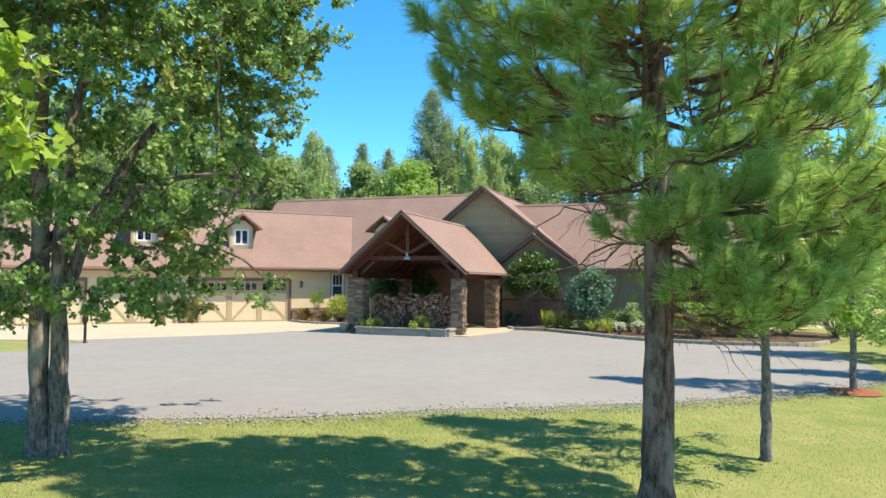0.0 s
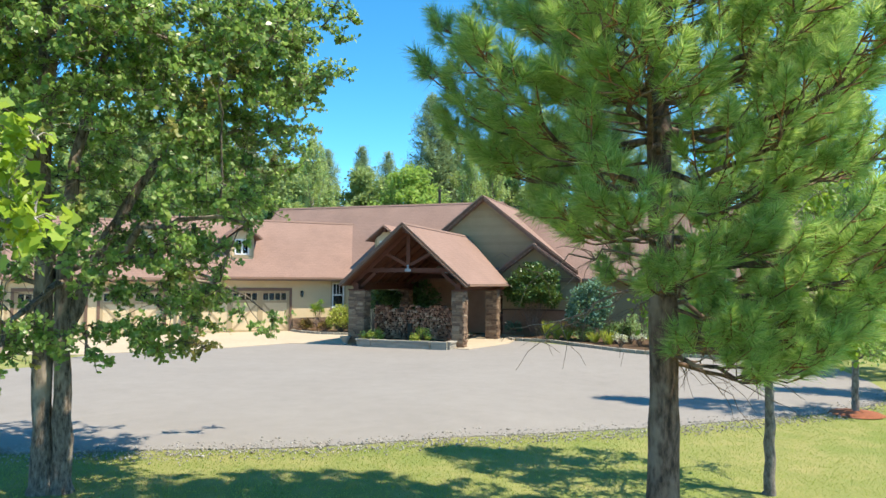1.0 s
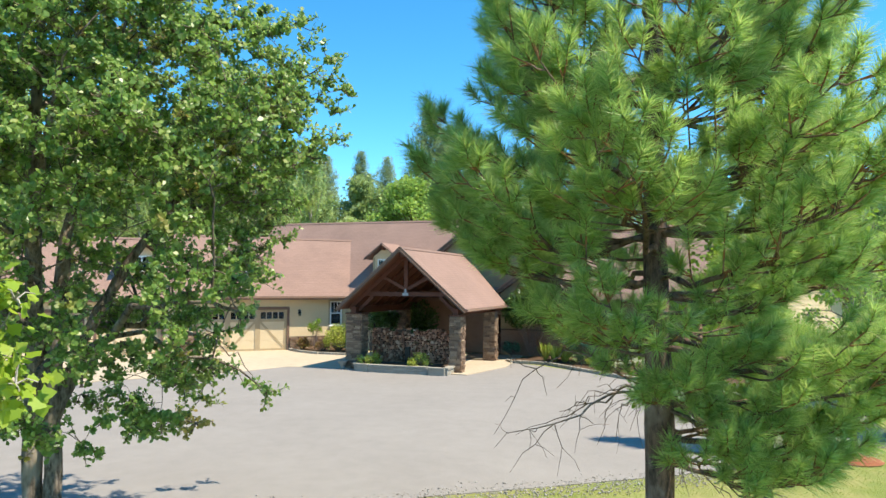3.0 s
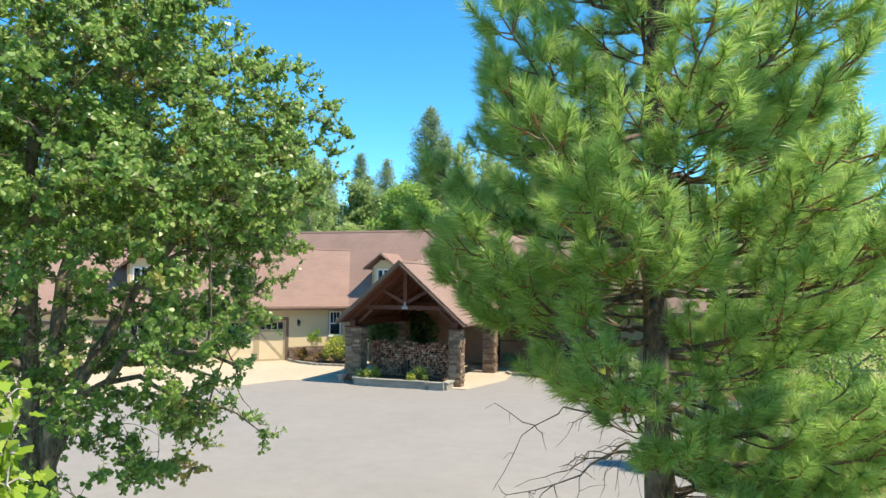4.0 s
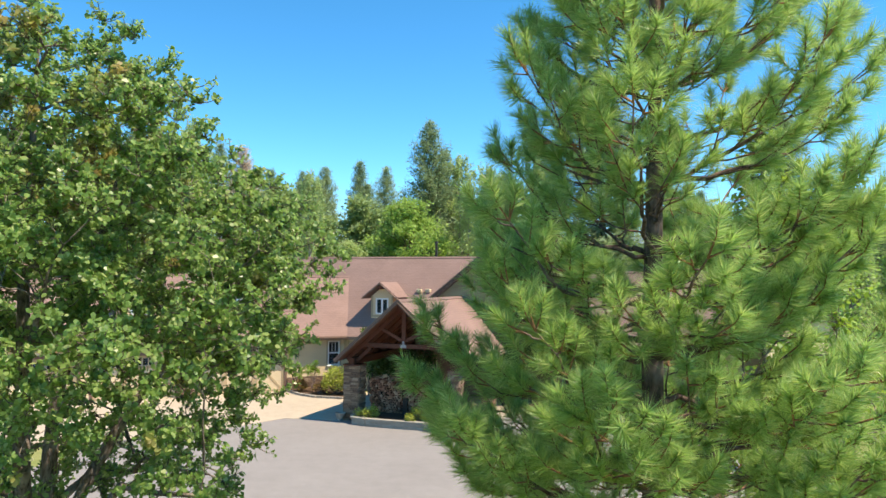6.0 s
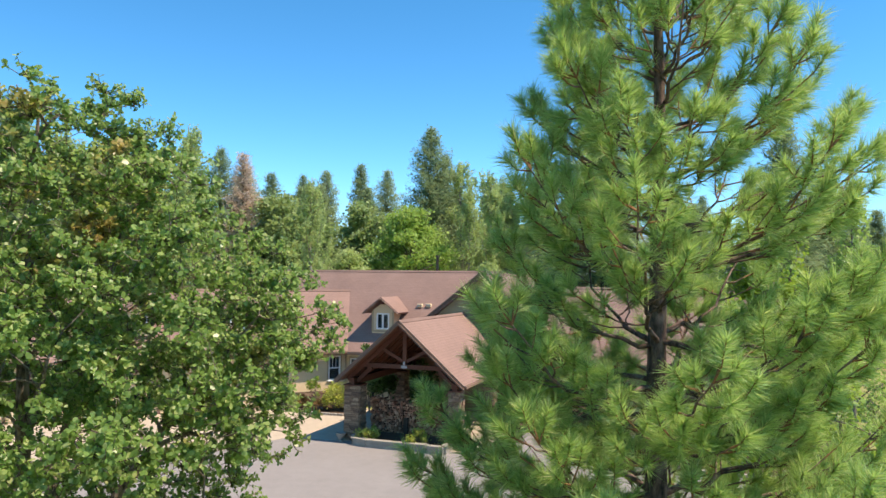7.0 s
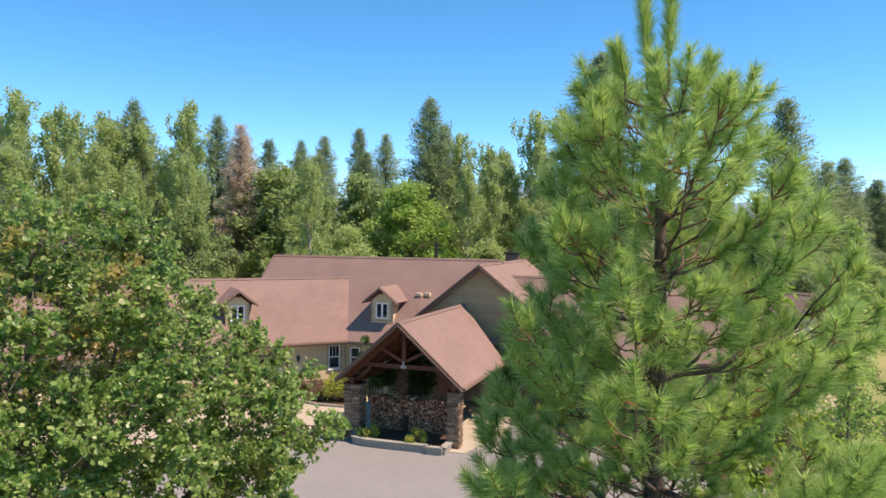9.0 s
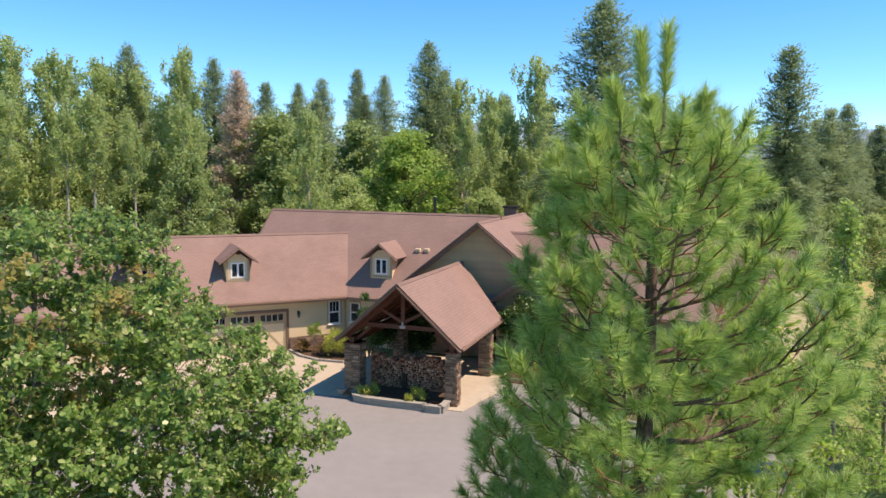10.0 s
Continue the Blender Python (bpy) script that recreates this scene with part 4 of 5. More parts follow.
def lathe(profile, seg=20):
    bm = bmesh.new()
    rings = [[bm.verts.new((r * math.cos(2 * math.pi * i / seg), r * math.sin(2 * math.pi * i / seg), z)) for i in range(seg)] for r, z in profile]
    for a, b in zip(rings, rings[1:]):
        for i in range(seg):
            bm.faces.new((a[i], a[(i + 1) % seg], b[(i + 1) % seg], b[i]))
    bm.faces.new(rings[0][::-1])
    bm.faces.new(rings[-1])
    return bm


p = in_main(-2.78, 0.12)
single("urn", lathe([(0.14, 0.02), (0.15, 0.06), (0.1, 0.1), (0.16, 0.2), (0.22, 0.32), (0.25, 0.36), (0.25, 0.39), (0.21, 0.39), (0.18, 0.33)]), BLOCK, "pale stone urn beside the portico column", "urn", pose(p.x, p.y, 0.0))

# ---- trees close to the camera ----


def tree_thing(name, x, y, label, category="tree", group=""):
    return thing(name, pose(x, y, fall(x, y)), label, category, group)


def broadleaf(name, x, y, label, stems, clumps, leaf, shape, size, bark, per, rad, seed, category="tree", limbs=16, group="", twig_r=0.009, fork=0.6, rosette=0):
    """A broadleaved tree. stems: polylines of (x, y, z, radius) from the root; clumps: centres of foliage, as an array."""
    rng = np.random.default_rng(seed)
    t = tree_thing(name, x, y, label, category, group)
    wood = Tubes()
    nodes, node_r = [], []
    for st in stems:
        st = np.array(st, float)
        k = 22
        s = np.linspace(0, len(st) - 1, k)
        pts = np.stack([np.interp(s, np.arange(len(st)), st[:, i]) for i in range(4)], 1)
        pts[1:-1, :2] += rng.normal(0, 0.010, (k - 2, 2))
        r = pts[:, 3] * (1 + 0.06 * rng.normal(size=k))
        wood.add(pts[:, :3], r, 12)
        lo = 4
        nodes += list(pts[lo:, :3])
        node_r += list(pts[lo:, 3])
    nodes, node_r = np.array(nodes), np.array(node_r)
    high = nodes[:, 2] > fork
    nodes, node_r = nodes[high], node_r[high]
    clumps = np.asarray(clumps, float)
    # main limbs reach for spread-out clumps, lesser ones join the nearest wood
    order = [int(rng.integers(len(clumps)))]
    d = np.linalg.norm(clumps - clumps[order[0]], axis=1)
    for _ in range(min(limbs, len(clumps)) - 1):
        i = int(np.argmax(d))
        order.append(i)
        d = np.minimum(d, np.linalg.norm(clumps - clumps[i], axis=1))
    rest = [i for i in range(len(clumps)) if i not in set(order)]
    rng.shuffle(rest)
    for rank, i in enumerate(order + rest):
        c = clumps[i]
        dv = c - nodes
        dist = np.linalg.norm(dv, axis=1)
        cost = dist + 0.9 * np.maximum(0, nodes[:, 2] - c[2] + 0.25 * dist)
        if rank < limbs:
            cost = cost - 6 * node_r
        j = int(np.argmin(cost))
        ln = dist[j]
        k = 7 if rank < limbs else 5
        path = curve(nodes[j], c, 0.10 * ln, 0.03 * ln, k, rng)
        r0 = min(node_r[j] * 0.75, (0.018 + 0.022 * ln) if rank < limbs else (0.008 + 0.012 * ln))
        rr = np.linspace(r0, max(0.005, r0 * 0.25), k)
        wood.add(path, rr, 6 if rank < limbs else 4)
        nodes = np.concatenate([nodes, path[1:]])
        node_r = np.concatenate([node_r, rr[1:]])
    # twigs and leaves
    C, W, U = [], [], []
    mid = clumps.mean(0)
    for c in clumps if rosette else ():
        out = unit(c - mid + np.array([0, 0, 1.2]))
        for _ in range(per):
            d = unit(out * 0.75 + scatter(rng, 1)[0] + np.array([0.1, 0, 0.25]))
            tip = c + d * rad * rng.uniform(0.35, 1.15) * np.array([1, 1, 0.8])
            wood.add(curve(c, tip, -0.03, 0.015, 3, rng), np.linspace(twig_r, twig_r * 0.4, 3), 3)
            n = int(rosette * rng.uniform(0.7, 1.3))
            side = scatter(rng, n)
            side = unit(side - (side @ d)[:, None] * d)
            lift = rng.uniform(-0.4, 1.1, n)[:, None]
            C.append(tip - d * (0.18 * rng.random(n) ** 1.5)[:, None])
            W.append(unit(side + d * lift + np.array([0, 0, -0.12])))
            U.append(unit(d + 0.7 * scatter(rng, n) + np.array([0.2, 0, 0.4])))
    for c in () if rosette else clumps:
        n = int(per * rng.uniform(0.6, 1.35))
        rr = rad * rng.uniform(0.75, 1.25)
        m = 7
        tips = c + scatter(rng, m) * rr * rng.uniform(0.5, 1.0, (m, 1)) * np.array([1, 1, 0.75])
        for tp in tips:
            wood.add(curve(c, tp, 0.03, 0.0, 3), [twig_r, twig_r * 0.7, twig_r * 0.35], 3)
        a = rng.integers(0, m, n)
        s = rng.uniform(0.25, 1.08, n)[:, None]
        base = c + (tips[a] - c) * s + rng.normal(0, 0.05 + 0.07 * rr, (n, 3))
        out = unit(tips[a] - c)
        C.append(base)
        W.append(unit(out * 0.8 + scatter(rng, n) * 0.9 + np.array([0, 0, -0.25])))
        U.append(unit(np.array([0.35, -0.1, 0.8]) + 0.5 * unit(c - mid) + scatter(rng, n) * 0.8))
    part("trunk", wood.mesh("trunk", bark), bark, t, "")
    C, W, U = np.concatenate(C), np.concatenate(W), np.concatenate(U)
    sz = size * rng.uniform(0.6, 1.25, len(C))
    part("crown", leaves("crown", C, W, U, sz, shape, leaf), leaf, t, "")
    return t


BEARINGS = np.arange(9) * 45.0


def reach(table, z, bearing):
    """How far a crown reaches at a height, by bearing: rows of (height, reach to the east, north-east, north, and so on)."""
    hs = [r[0] for r in table]
    row = [np.interp(z, hs, [r[1 + k % 8] for r in table]) for k in range(9)]
    return float(np.interp(math.degrees(bearing) % 360, BEARINGS, row))


OAK_REACH = [(1.9, 0.9, 1.4, 1.6, 1.6, 1.4, 1.2, 1.2, 1.1), (2.6, 1.3, 1.7, 2.3, 2.4, 2.2, 2.2, 1.9, 1.6), (3.4, 1.6, 1.9, 2.7, 2.8, 2.8, 2.8, 2.5, 2.1), (4.6, 2.2, 2.7, 3.0, 3.0, 3.0, 3.0, 2.9, 2.8),
             (6.1, 2.95, 3.2, 3.0, 3.0, 3.0, 3.0, 2.9, 2.9), (6.9, 2.75, 2.9, 2.9, 3.0, 3.0, 2.9, 2.7, 2.7), (7.6, 1.95, 2.2, 2.6, 2.8, 2.8, 2.7, 2.4, 2.2), (8.4, 1.05, 1.1, 2.0, 2.3, 2.3, 2.2, 1.9, 1.7),
             (9.1, 0.75, 0.7, 1.1, 1.6, 1.6, 1.5, 1.2, 0.9), (9.5, 0.3, 0.3, 0.4, 0.6, 0.6, 0.6, 0.4, 0.3)]


def oak():
    rng = np.random.default_rng(12)
    # the crown stands over the point 0.5 east and 0.4 south of the root; heights are above the court
    off = np.array([0.45, -0.2, 0.1])
    pts, heads = [], []
    tries = 0
    # heads of foliage set apart, each a handful of leafy clumps; fewer within and low down
    while tries < 9000:
        tries += 1
        z = rng.uniform(1.9, 9.4)
        a = rng.uniform(0, 2 * math.pi)
        R = reach(OAK_REACH, z, a) * (1.0 + 0.22 * noise.noise(Vector((math.cos(a) * 2.2, math.sin(a) * 2.2, z * 0.9)))) + 0.2
        r = R * math.sqrt(rng.random())
        p = np.array([r * math.cos(a), r * math.sin(a), z])
        shell = r / (R + 0.01)
        if (shell < 0.62 and rng.random() < (0.88 if z < 5.2 else 0.6)) or (z < 3.0 and r < 0.9):
            continue
        # an open storey between the low boughs and the crown, through which the stems show
        if 3.4 < z < 4.95 and (p[0] < 1.2 or p[1] < -0.6) and rng.random() < 0.85:
            continue
        gap = 0.80 if z < 5.0 else 0.68
        if any((p[0] - q[0]) ** 2 + (p[1] - q[1]) ** 2 + 1.5 * (p[2] - q[2]) ** 2 < gap * gap for q in heads):
            continue
        heads.append(p)
        for _ in range(int(rng.uniform(4, 8) if z < 5.0 else rng.uniform(5, 9))):
            pts.append(p + rng.normal(0, 1, 3) * np.array([0.25, 0.25, 0.15]))
    # low boughs that hang clear of the crown
    low = [(1.45, 4.2, 1.85), (1.3, 3.8, 2.0), (1.15, 3.6, 2.3), (1.3, 0.7, 1.95), (1.2, 0.9, 2.3), (1.5, 0.8, 2.2), (1.0, 1.2, 2.6), (0.9, -1.5, 2.0), (1.1, -1.4, 2.3), (0.6, -1.6, 2.2), (0.3, -1.3, 2.0),
           (-0.4, -0.7, 2.1), (1.75, -1.35, 3.0), (1.9, -1.5, 3.3)]
    pts = np.concatenate([np.array(pts), np.array(low)]) + off
    stems = [[(-0.10, 0, -0.15, 0.25), (-0.12, 0, 0.16, 0.165), (-0.15, 0, 1.2, 0.135), (-0.17, 0.02, 2.6, 0.12), (-0.22, 0.0, 4.4, 0.11), (-0.15, -0.2, 6.6, 0.07), (0.05, -0.4, 9.4, 0.02)],
             [(0.16, 0.03, -0.15, 0.22), (0.13, 0.02, 0.16, 0.14), (0.15, 0.0, 1.0, 0.12), (0.12, -0.03, 2.0, 0.11), (0.13, -0.05, 2.9, 0.11), (0.22, 0.0, 4.6, 0.085), (0.6, 0.1, 6.4, 0.05), (1.0, 0.1, 8.0, 0.015)],
             [(0.13, -0.03, 2.1, 0.1), (0.45, 0.15, 3.2, 0.085), (0.95, 0.4, 4.3, 0.07), (1.7, 0.6, 5.4, 0.05), (2.4, 0.7, 6.3, 0.02)],
             [(-0.1, 0.0, 3.2, 0.08), (0.2, -0.8, 4.4, 0.065), (0.8, -1.7, 5.6, 0.04), (1.3, -2.3, 6.4, 0.015)],
             [(-0.1, 0.1, 3.0, 0.075), (0.1, 1.2, 3.3, 0.055), (0.8, 2.3, 3.2, 0.04), (1.4, 3.0, 2.9, 0.02)]]
    broadleaf("oak_tree", -5.45, 10.2, "large oak with twin grey trunks and dense green leaves", stems, pts, OAKLEAF, OAK_SHAPE, 0.072, OAKBARK, 8, 0.32, 31, limbs=34, fork=2.6, rosette=14)


oak()


def maple():
    """The low boughs of a maple that reach past the oak."""
    rng = np.random.default_rng(8)
    pts = np.array([(0.95, 0.1, 3.95), (1.1, 0.0, 3.75), (0.95, 0.2, 3.6), (1.05, 0.1, 3.45), (1.15, 0.05, 3.85), (0.85, 0.1, 3.8), (1.2, 0.0, 3.32), (0.6, 0.3, 3.7), (0.7, 0.1, 3.4), (1.05, 0.1, 3.28), (0.4, 0.3, 4.1),
                    (-0.4, 0.5, 3.9), (-0.7, -0.4, 4.1), (-0.2, -0.6, 3.6), (-0.9, 0.4, 3.5), (-0.3, 0.2, 4.7), (0.2, -0.4, 4.4), (-0.8, 0.0, 4.5)])
    pts[:, :2] += rng.normal(0, 0.04, (len(pts), 2))
    stems = [[(-0.9, 0, -0.1, 0.09), (-0.9, 0, 0.3, 0.07), (-0.7, 0, 1.6, 0.055), (-0.4, 0, 2.8, 0.04), (-0.2, 0, 4.4, 0.012)]]
    broadleaf("maple_tree", -3.94, 4.65, "young maple with bright lime-yellow leaves", stems, pts, MAPLELEAF, MAPLE_SHAPE, 0.095, PALEBARK, 42, 0.17, 33, limbs=6)


maple()


def young(name, x, y, h, r, low, leaf, label, seed, lean=0.0, full=10):
    """A young conical broadleaved tree on a thin straight stem."""
    rng = np.random.default_rng(seed)
    pts = []
    while len(pts) < full * h:
        z = low + (h - low) * rng.random() ** 1.25
        rr = r * (1 - (z - low) / (h - low)) ** 0.75 * min(1, 0.45 + (z - low))
        a = rng.uniform(0, 2 * math.pi)
        q = rr * math.sqrt(rng.random())
        pts.append((q * math.cos(a) + lean * z, q * math.sin(a), z))
    pts.append((lean * h, 0, h - 0.1))
    stems = [[(0, 0, -0.1, 0.11), (0, 0, 0.1, 0.085), (0.01, 0, 1.4, 0.07), (lean * 3, 0, 3.0, 0.05), (lean * h, 0, h - 0.15, 0.01)]]
    return broadleaf(name, x, y, label, stems, pts, leaf, PLAIN_SHAPE, 0.095, YOUNGBARK, 85, 0.34, seed, limbs=8, group="young trees beside the drive")


young("young_tree", 4.98, 11.35, 8.9, 2.4, 2.15, ASPENLEAF, "young green tree on a pale thin trunk", 41, full=17)
young("young_tree", 9.9, 17.75, 9.9, 1.4, 1.45, LIMELEAF, "young green tree standing in a red mulch ring", 42, full=14)
young("young_tree", 14.2, 19.6, 8.2, 1.5, 1.5, ASPENLEAF, "young green tree beside the drive", 43, full=20)
young("young_tree", 15.0, 23.8, 8.6, 2.0, 0.6, LIMELEAF, "leafy green tree beside the drive", 44, full=26)
bm = lathe([(0.64, 0.0), (0.52, 0.05), (0.2, 0.09)], 24)
single("mulch_ring", bm, MULCH, "ring of red bark mulch round a young tree", "mulch", pose(9.9, 17.75, fall(9.9, 17.75) + 0.005))


PINE_REACH = [(1.8, 1.6, 1.4, 0.5, 0.3, 0.3, 0.3, 0.5, 1.4), (2.4, 2.1, 2.0, 0.8, 0.3, 0.3, 0.3, 0.7, 2.0), (3.0, 2.3, 2.2, 1.2, 0.4, 0.4, 0.6, 1.2, 2.2), (3.7, 2.4, 2.4, 1.9, 1.45, 1.3, 1.75, 2.2, 2.4), (4.15, 2.4, 2.4, 2.2, 2.2, 2.05, 2.2, 2.4, 2.4),
              (4.6, 2.4, 2.4, 2.3, 2.35, 2.2, 2.3, 2.4, 2.4), (6.0, 2.1, 2.2, 2.3, 2.3, 1.95, 2.2, 2.1, 1.85), (7.3, 1.95, 2.0, 1.9, 1.8, 1.55, 1.85, 1.8, 1.85), (8.25, 2.1, 1.8, 1.7, 1.5, 1.25, 1.6, 1.7, 1.8),
              (9.0, 1.6, 1.5, 1.4, 1.4, 1.25, 1.45, 1.4, 1.45), (9.75, 0.95, 1.1, 1.2, 1.15, 0.9, 1.2, 1.3, 1.05), (10.5, 0.75, 0.8, 0.9, 0.85, 0.7, 0.8, 0.8, 0.7), (11.3, 0.3, 0.3, 0.3, 0.3, 0.3, 0.3, 0.3, 0.3)]


def pine():
    """A ponderosa pine: whorls of boughs, each branching twice, with brushes of long needles at the shoots."""
    rng = np.random.default_rng(77)
    X, Y, H, DROP = 2.3, 7.9, 11.1, 0.24
    t = tree_thing("pine_tree", X, Y, "tall ponderosa pine with long bright green needles")

    def axis(z):
        return np.array([0.03 * math.sin(z * 0.9), 0.03 * math.cos(z * 0.7), z + DROP])
    zs = np.linspace(-0.6, H, 44)
    trunk = Tubes()
    rad = 0.165 * (1 - np.clip(zs, 0, H) / (H + 0.6)) ** 0.8 + 0.012
    rad[:3] += np.array([0.09, 0.05, 0.02])
    trunk.add(np.array([axis(z) for z in zs]), rad * (1 + 0.035 * rng.normal(size=44)), 16)
    part("trunk", trunk.mesh("trunk", PINEBARK), PINEBARK, t, "flaky grey-brown bark")
    P, D, L = [], [], []
    shoots = [Tubes()]

    def brush(p, d, n, ln, stem, along):
        """Needles round the last stretch of a shoot."""
        d = unit(np.asarray(d, float))
        n = int(n)
        s = rng.random(n) ** 0.8
        side = scatter(rng, n)
        side = unit(side - (side @ d)[:, None] * d)
        fan = along + 0.15 + 1.3 * s * rng.uniform(0.5, 1.2, n)
        P.append(p - d * (stem * (1 - s))[:, None])
        D.append(unit(side + d * fan[:, None] + np.array([0, 0, -0.16]) + 0.16 * rng.normal(size=(n, 3))))
        L.append(ln * rng.uniform(0.7, 1.15, n))

    def shoot(p, d, size, n):
        """An upturned shoot with its brush; the bud end is orange-brown."""
        d = unit(np.asarray(d, float))
        e = p + d * size * 0.55
        d2 = unit(d + np.array([0, 0, rng.uniform(0.35, 1.1)]))
        q = e + d2 * size * 0.6
        shoots[0].add([p, e, q], [0.009, 0.0075, 0.005], 4)
        brush(q, d2, n * rng.uniform(0.75, 1.2), 0.2, size * 0.72, rng.uniform(0.0, 0.75))

    def finish(name, wood, bark, dead=False):
        b = part(name, wood.mesh(name, bark), bark, t)
        if dead:
            return
        tagged(part("shoot", shoots[0].mesh("shoot", TWIG), TWIG, b, "orange-brown shoot growth"), kind="stuff")
        shoots[0] = Tubes()
        p, d, ln = np.concatenate(P), np.concatenate(D), np.concatenate(L)
        n = len(p)
        side = unit(np.cross(d, scatter(rng, n))) * 0.004
        tip = p + d * ln[:, None] + np.array([0, 0, -0.07]) * ln[:, None]
        v = np.stack([p - side, p + side, tip], 1).reshape(-1, 3)
        part("needles", quick("needles", v, np.arange(n * 3).reshape(n, 3), NEEDLE), NEEDLE, b)
        P.clear(), D.clear(), L.clear()

    def bough(z, a, full=1.0):
        ux, uy = math.cos(a), math.sin(a)
        up = float(np.interp(z, [1.5, 3.0, 5.0, 8.0, 10.5], [-0.05, 0.08, 0.26, 0.55, 0.95]) + rng.normal(0, 0.08))
        ln = 1.5
        for _ in range(4):
            ln = max(0.3, reach(PINE_REACH, z + ln * up, a) * full)
        if ln < 0.75 and z < 4:
            return
        o = axis(z)
        tip = o + np.array([ux * ln, uy * ln, ln * up])
        path = curve(o, tip, -0.10 * ln, 0.02 * ln, 9, rng)
        path[-1, 2] += 0.10 * ln
        path[-2, 2] += 0.05 * ln
        r0 = 0.012 + 0.015 * ln
        wood = Tubes()
        wood.add(path, np.linspace(r0 * 0.85, 0.007, 9), 6)
        m = int(3 + (4.0 if z < 6.3 else 3.1) * ln)
        for j in range(m):
            s = 0.26 + 0.72 * (j + rng.random()) / m
            f = s * 8
            k = min(7, int(f))
            q0 = path[k] * (1 - (f - k)) + path[k + 1] * (f - k)
            hand = (1 if j % 2 else -1) * rng.uniform(0.5, 1.25)
            dirn = unit(np.array([ux - uy * hand, uy + ux * hand, rng.uniform(-0.15, 0.5) + up * 0.7]))
            sl = (0.55 * ln * (1 - s) + 0.14) * rng.uniform(0.6, 1.15)
            sp = curve(q0, q0 + dirn * sl, -0.05 * sl, 0.01, 5, rng)
            sp[-1, 2] += 0.06 * sl
            wood.add(sp, np.linspace(0.011, 0.007, 5), 4)
            shoot(sp[-1], sp[-1] - sp[-2], rng.uniform(0.2, 0.36), 175)
            for w in range(1 + int(sl * 3.0)):
                g = rng.uniform(0.35, 1.0)
                i = min(3, int(g * 4))
                b0 = sp[i] + (sp[i + 1] - sp[i]) * (g * 4 - i)
                h2 = rng.choice((-1, 1)) * rng.uniform(0.4, 1.2)
                dd = np.array([dirn[0] - dirn[1] * h2, dirn[1] + dirn[0] * h2, rng.uniform(0.0, 0.6)])
                shoot(b0, dd, rng.uniform(0.16, 0.32), 150)
        # the end of the bough: a whorl of shoots round a longer one
        e = unit(path[-1] - path[-3])
        shoot(path[-1], e, rng.uniform(0.3, 0.42), 190)
        for _ in range(3):
            shoot(path[-1], e + 0.8 * scatter(rng, 1)[0], rng.uniform(0.2, 0.3), 150)
        finish("bough", wood, PINEBARK)

    z, turn = 2.35, 0.3
    while z < H - 0.75:
        n = 6 if z < 6.3 else 5
        turn += 0.61
        for i in range(n):
            bough(z + rng.normal(0, 0.06), turn + i * 2 * math.pi / n + rng.normal(0, 0.16), rng.uniform(0.9, 1.1))
        bough(z + rng.uniform(0.15, 0.3), rng.uniform(0, 6.28), rng.uniform(0.4, 0.75))
        z += float(np.interp(z, [2, 6, 10], [0.5, 0.56, 0.54]))
    for z in (4.2, 4.8, 5.5):
        bough(z, radians(rng.uniform(245, 300)), rng.uniform(0.75, 1.0))
    for z, deg in ((2.0, 10), (2.1, -40), (2.3, 40), (2.6, -20)):
        bough(z, radians(deg), rng.uniform(0.8, 1.0))
    # dead boughs low on the shaded side, and dead twigs hanging by the trunk
    for z, deg, ln, sag in ((3.3, 105, 1.5, 0.12), (3.1, 165, 1.3, 0.16), (2.8, 140, 1.1, 0.1), (2.75, 190, 1.35, 0.05), (2.6, 95, 1.2, 0.1), (2.2, 60, 1.0, 0.1), (1.9, 20, 0.7, 0.2), (2.1, 330, 0.9, 0.1)):
        a = radians(deg)
        o = axis(z)
        path = curve(o, o + np.array([math.cos(a) * ln, math.sin(a) * ln, rng.uniform(-0.45, -0.05)]), sag, 0.045, 8, rng)
        wood = Tubes()
        wood.add(path, np.linspace(0.02, 0.006, 8), 5)
        for _ in range(8):
            s = rng.integers(2, 8)
            q = path[s] + np.array([math.cos(a), math.sin(a), 0]) * rng.uniform(0.05, 0.45) + rng.normal(0, 0.2, 3) + np.array([0, 0, -0.22])
            tw = curve(path[s], q, 0.07, 0.025, 5, rng)
            wood.add(tw, np.linspace(0.007, 0.0025, 5), 3)
            wood.add(curve(tw[2], tw[2] + rng.normal(0, 0.14, 3) + np.array([0, 0, -0.12]), 0.02, 0.01, 4, rng), np.linspace(0.004, 0.002, 4), 3)
        finish("dead_branch", wood, DEADTWIG, True)
    # leaders at the top
    for dx, dy, z0, z1 in ((-0.17, 0.0, 10.6, 11.72), (0.12, 0.02, 10.55, 11.8), (-0.5, -0.15, 10.55, 11.2), (0.5, -0.1, 10.5, 11.1), (0.85, 0.3, 10.0, 10.95), (0.2, 0.5, 10.5, 11.05), (-0.2, -0.5, 10.4, 11.0)):
        b = axis(z0)
        e = axis(z1) + np.array([dx, dy, 0])
        sp = np.array([b, b * 0.75 + e * 0.25 + np.array([dx * 0.55, dy * 0.5, -0.05]), b * 0.5 + e * 0.5 + np.array([dx * 0.3, dy * 0.3, 0]), e])
        wood = Tubes()
        wood.add(sp, [0.022, 0.017, 0.012, 0.008], 6)
        shoots[0].add(sp[2:], [0.0125, 0.0085], 5)
        d = sp[3] - sp[2]
        for s in (0.15, 0.32, 0.5, 0.66, 0.83, 1.0):
            brush(sp[2] + d * s, d, 170, 0.22, np.linalg.norm(d) * 0.2, 0.75)
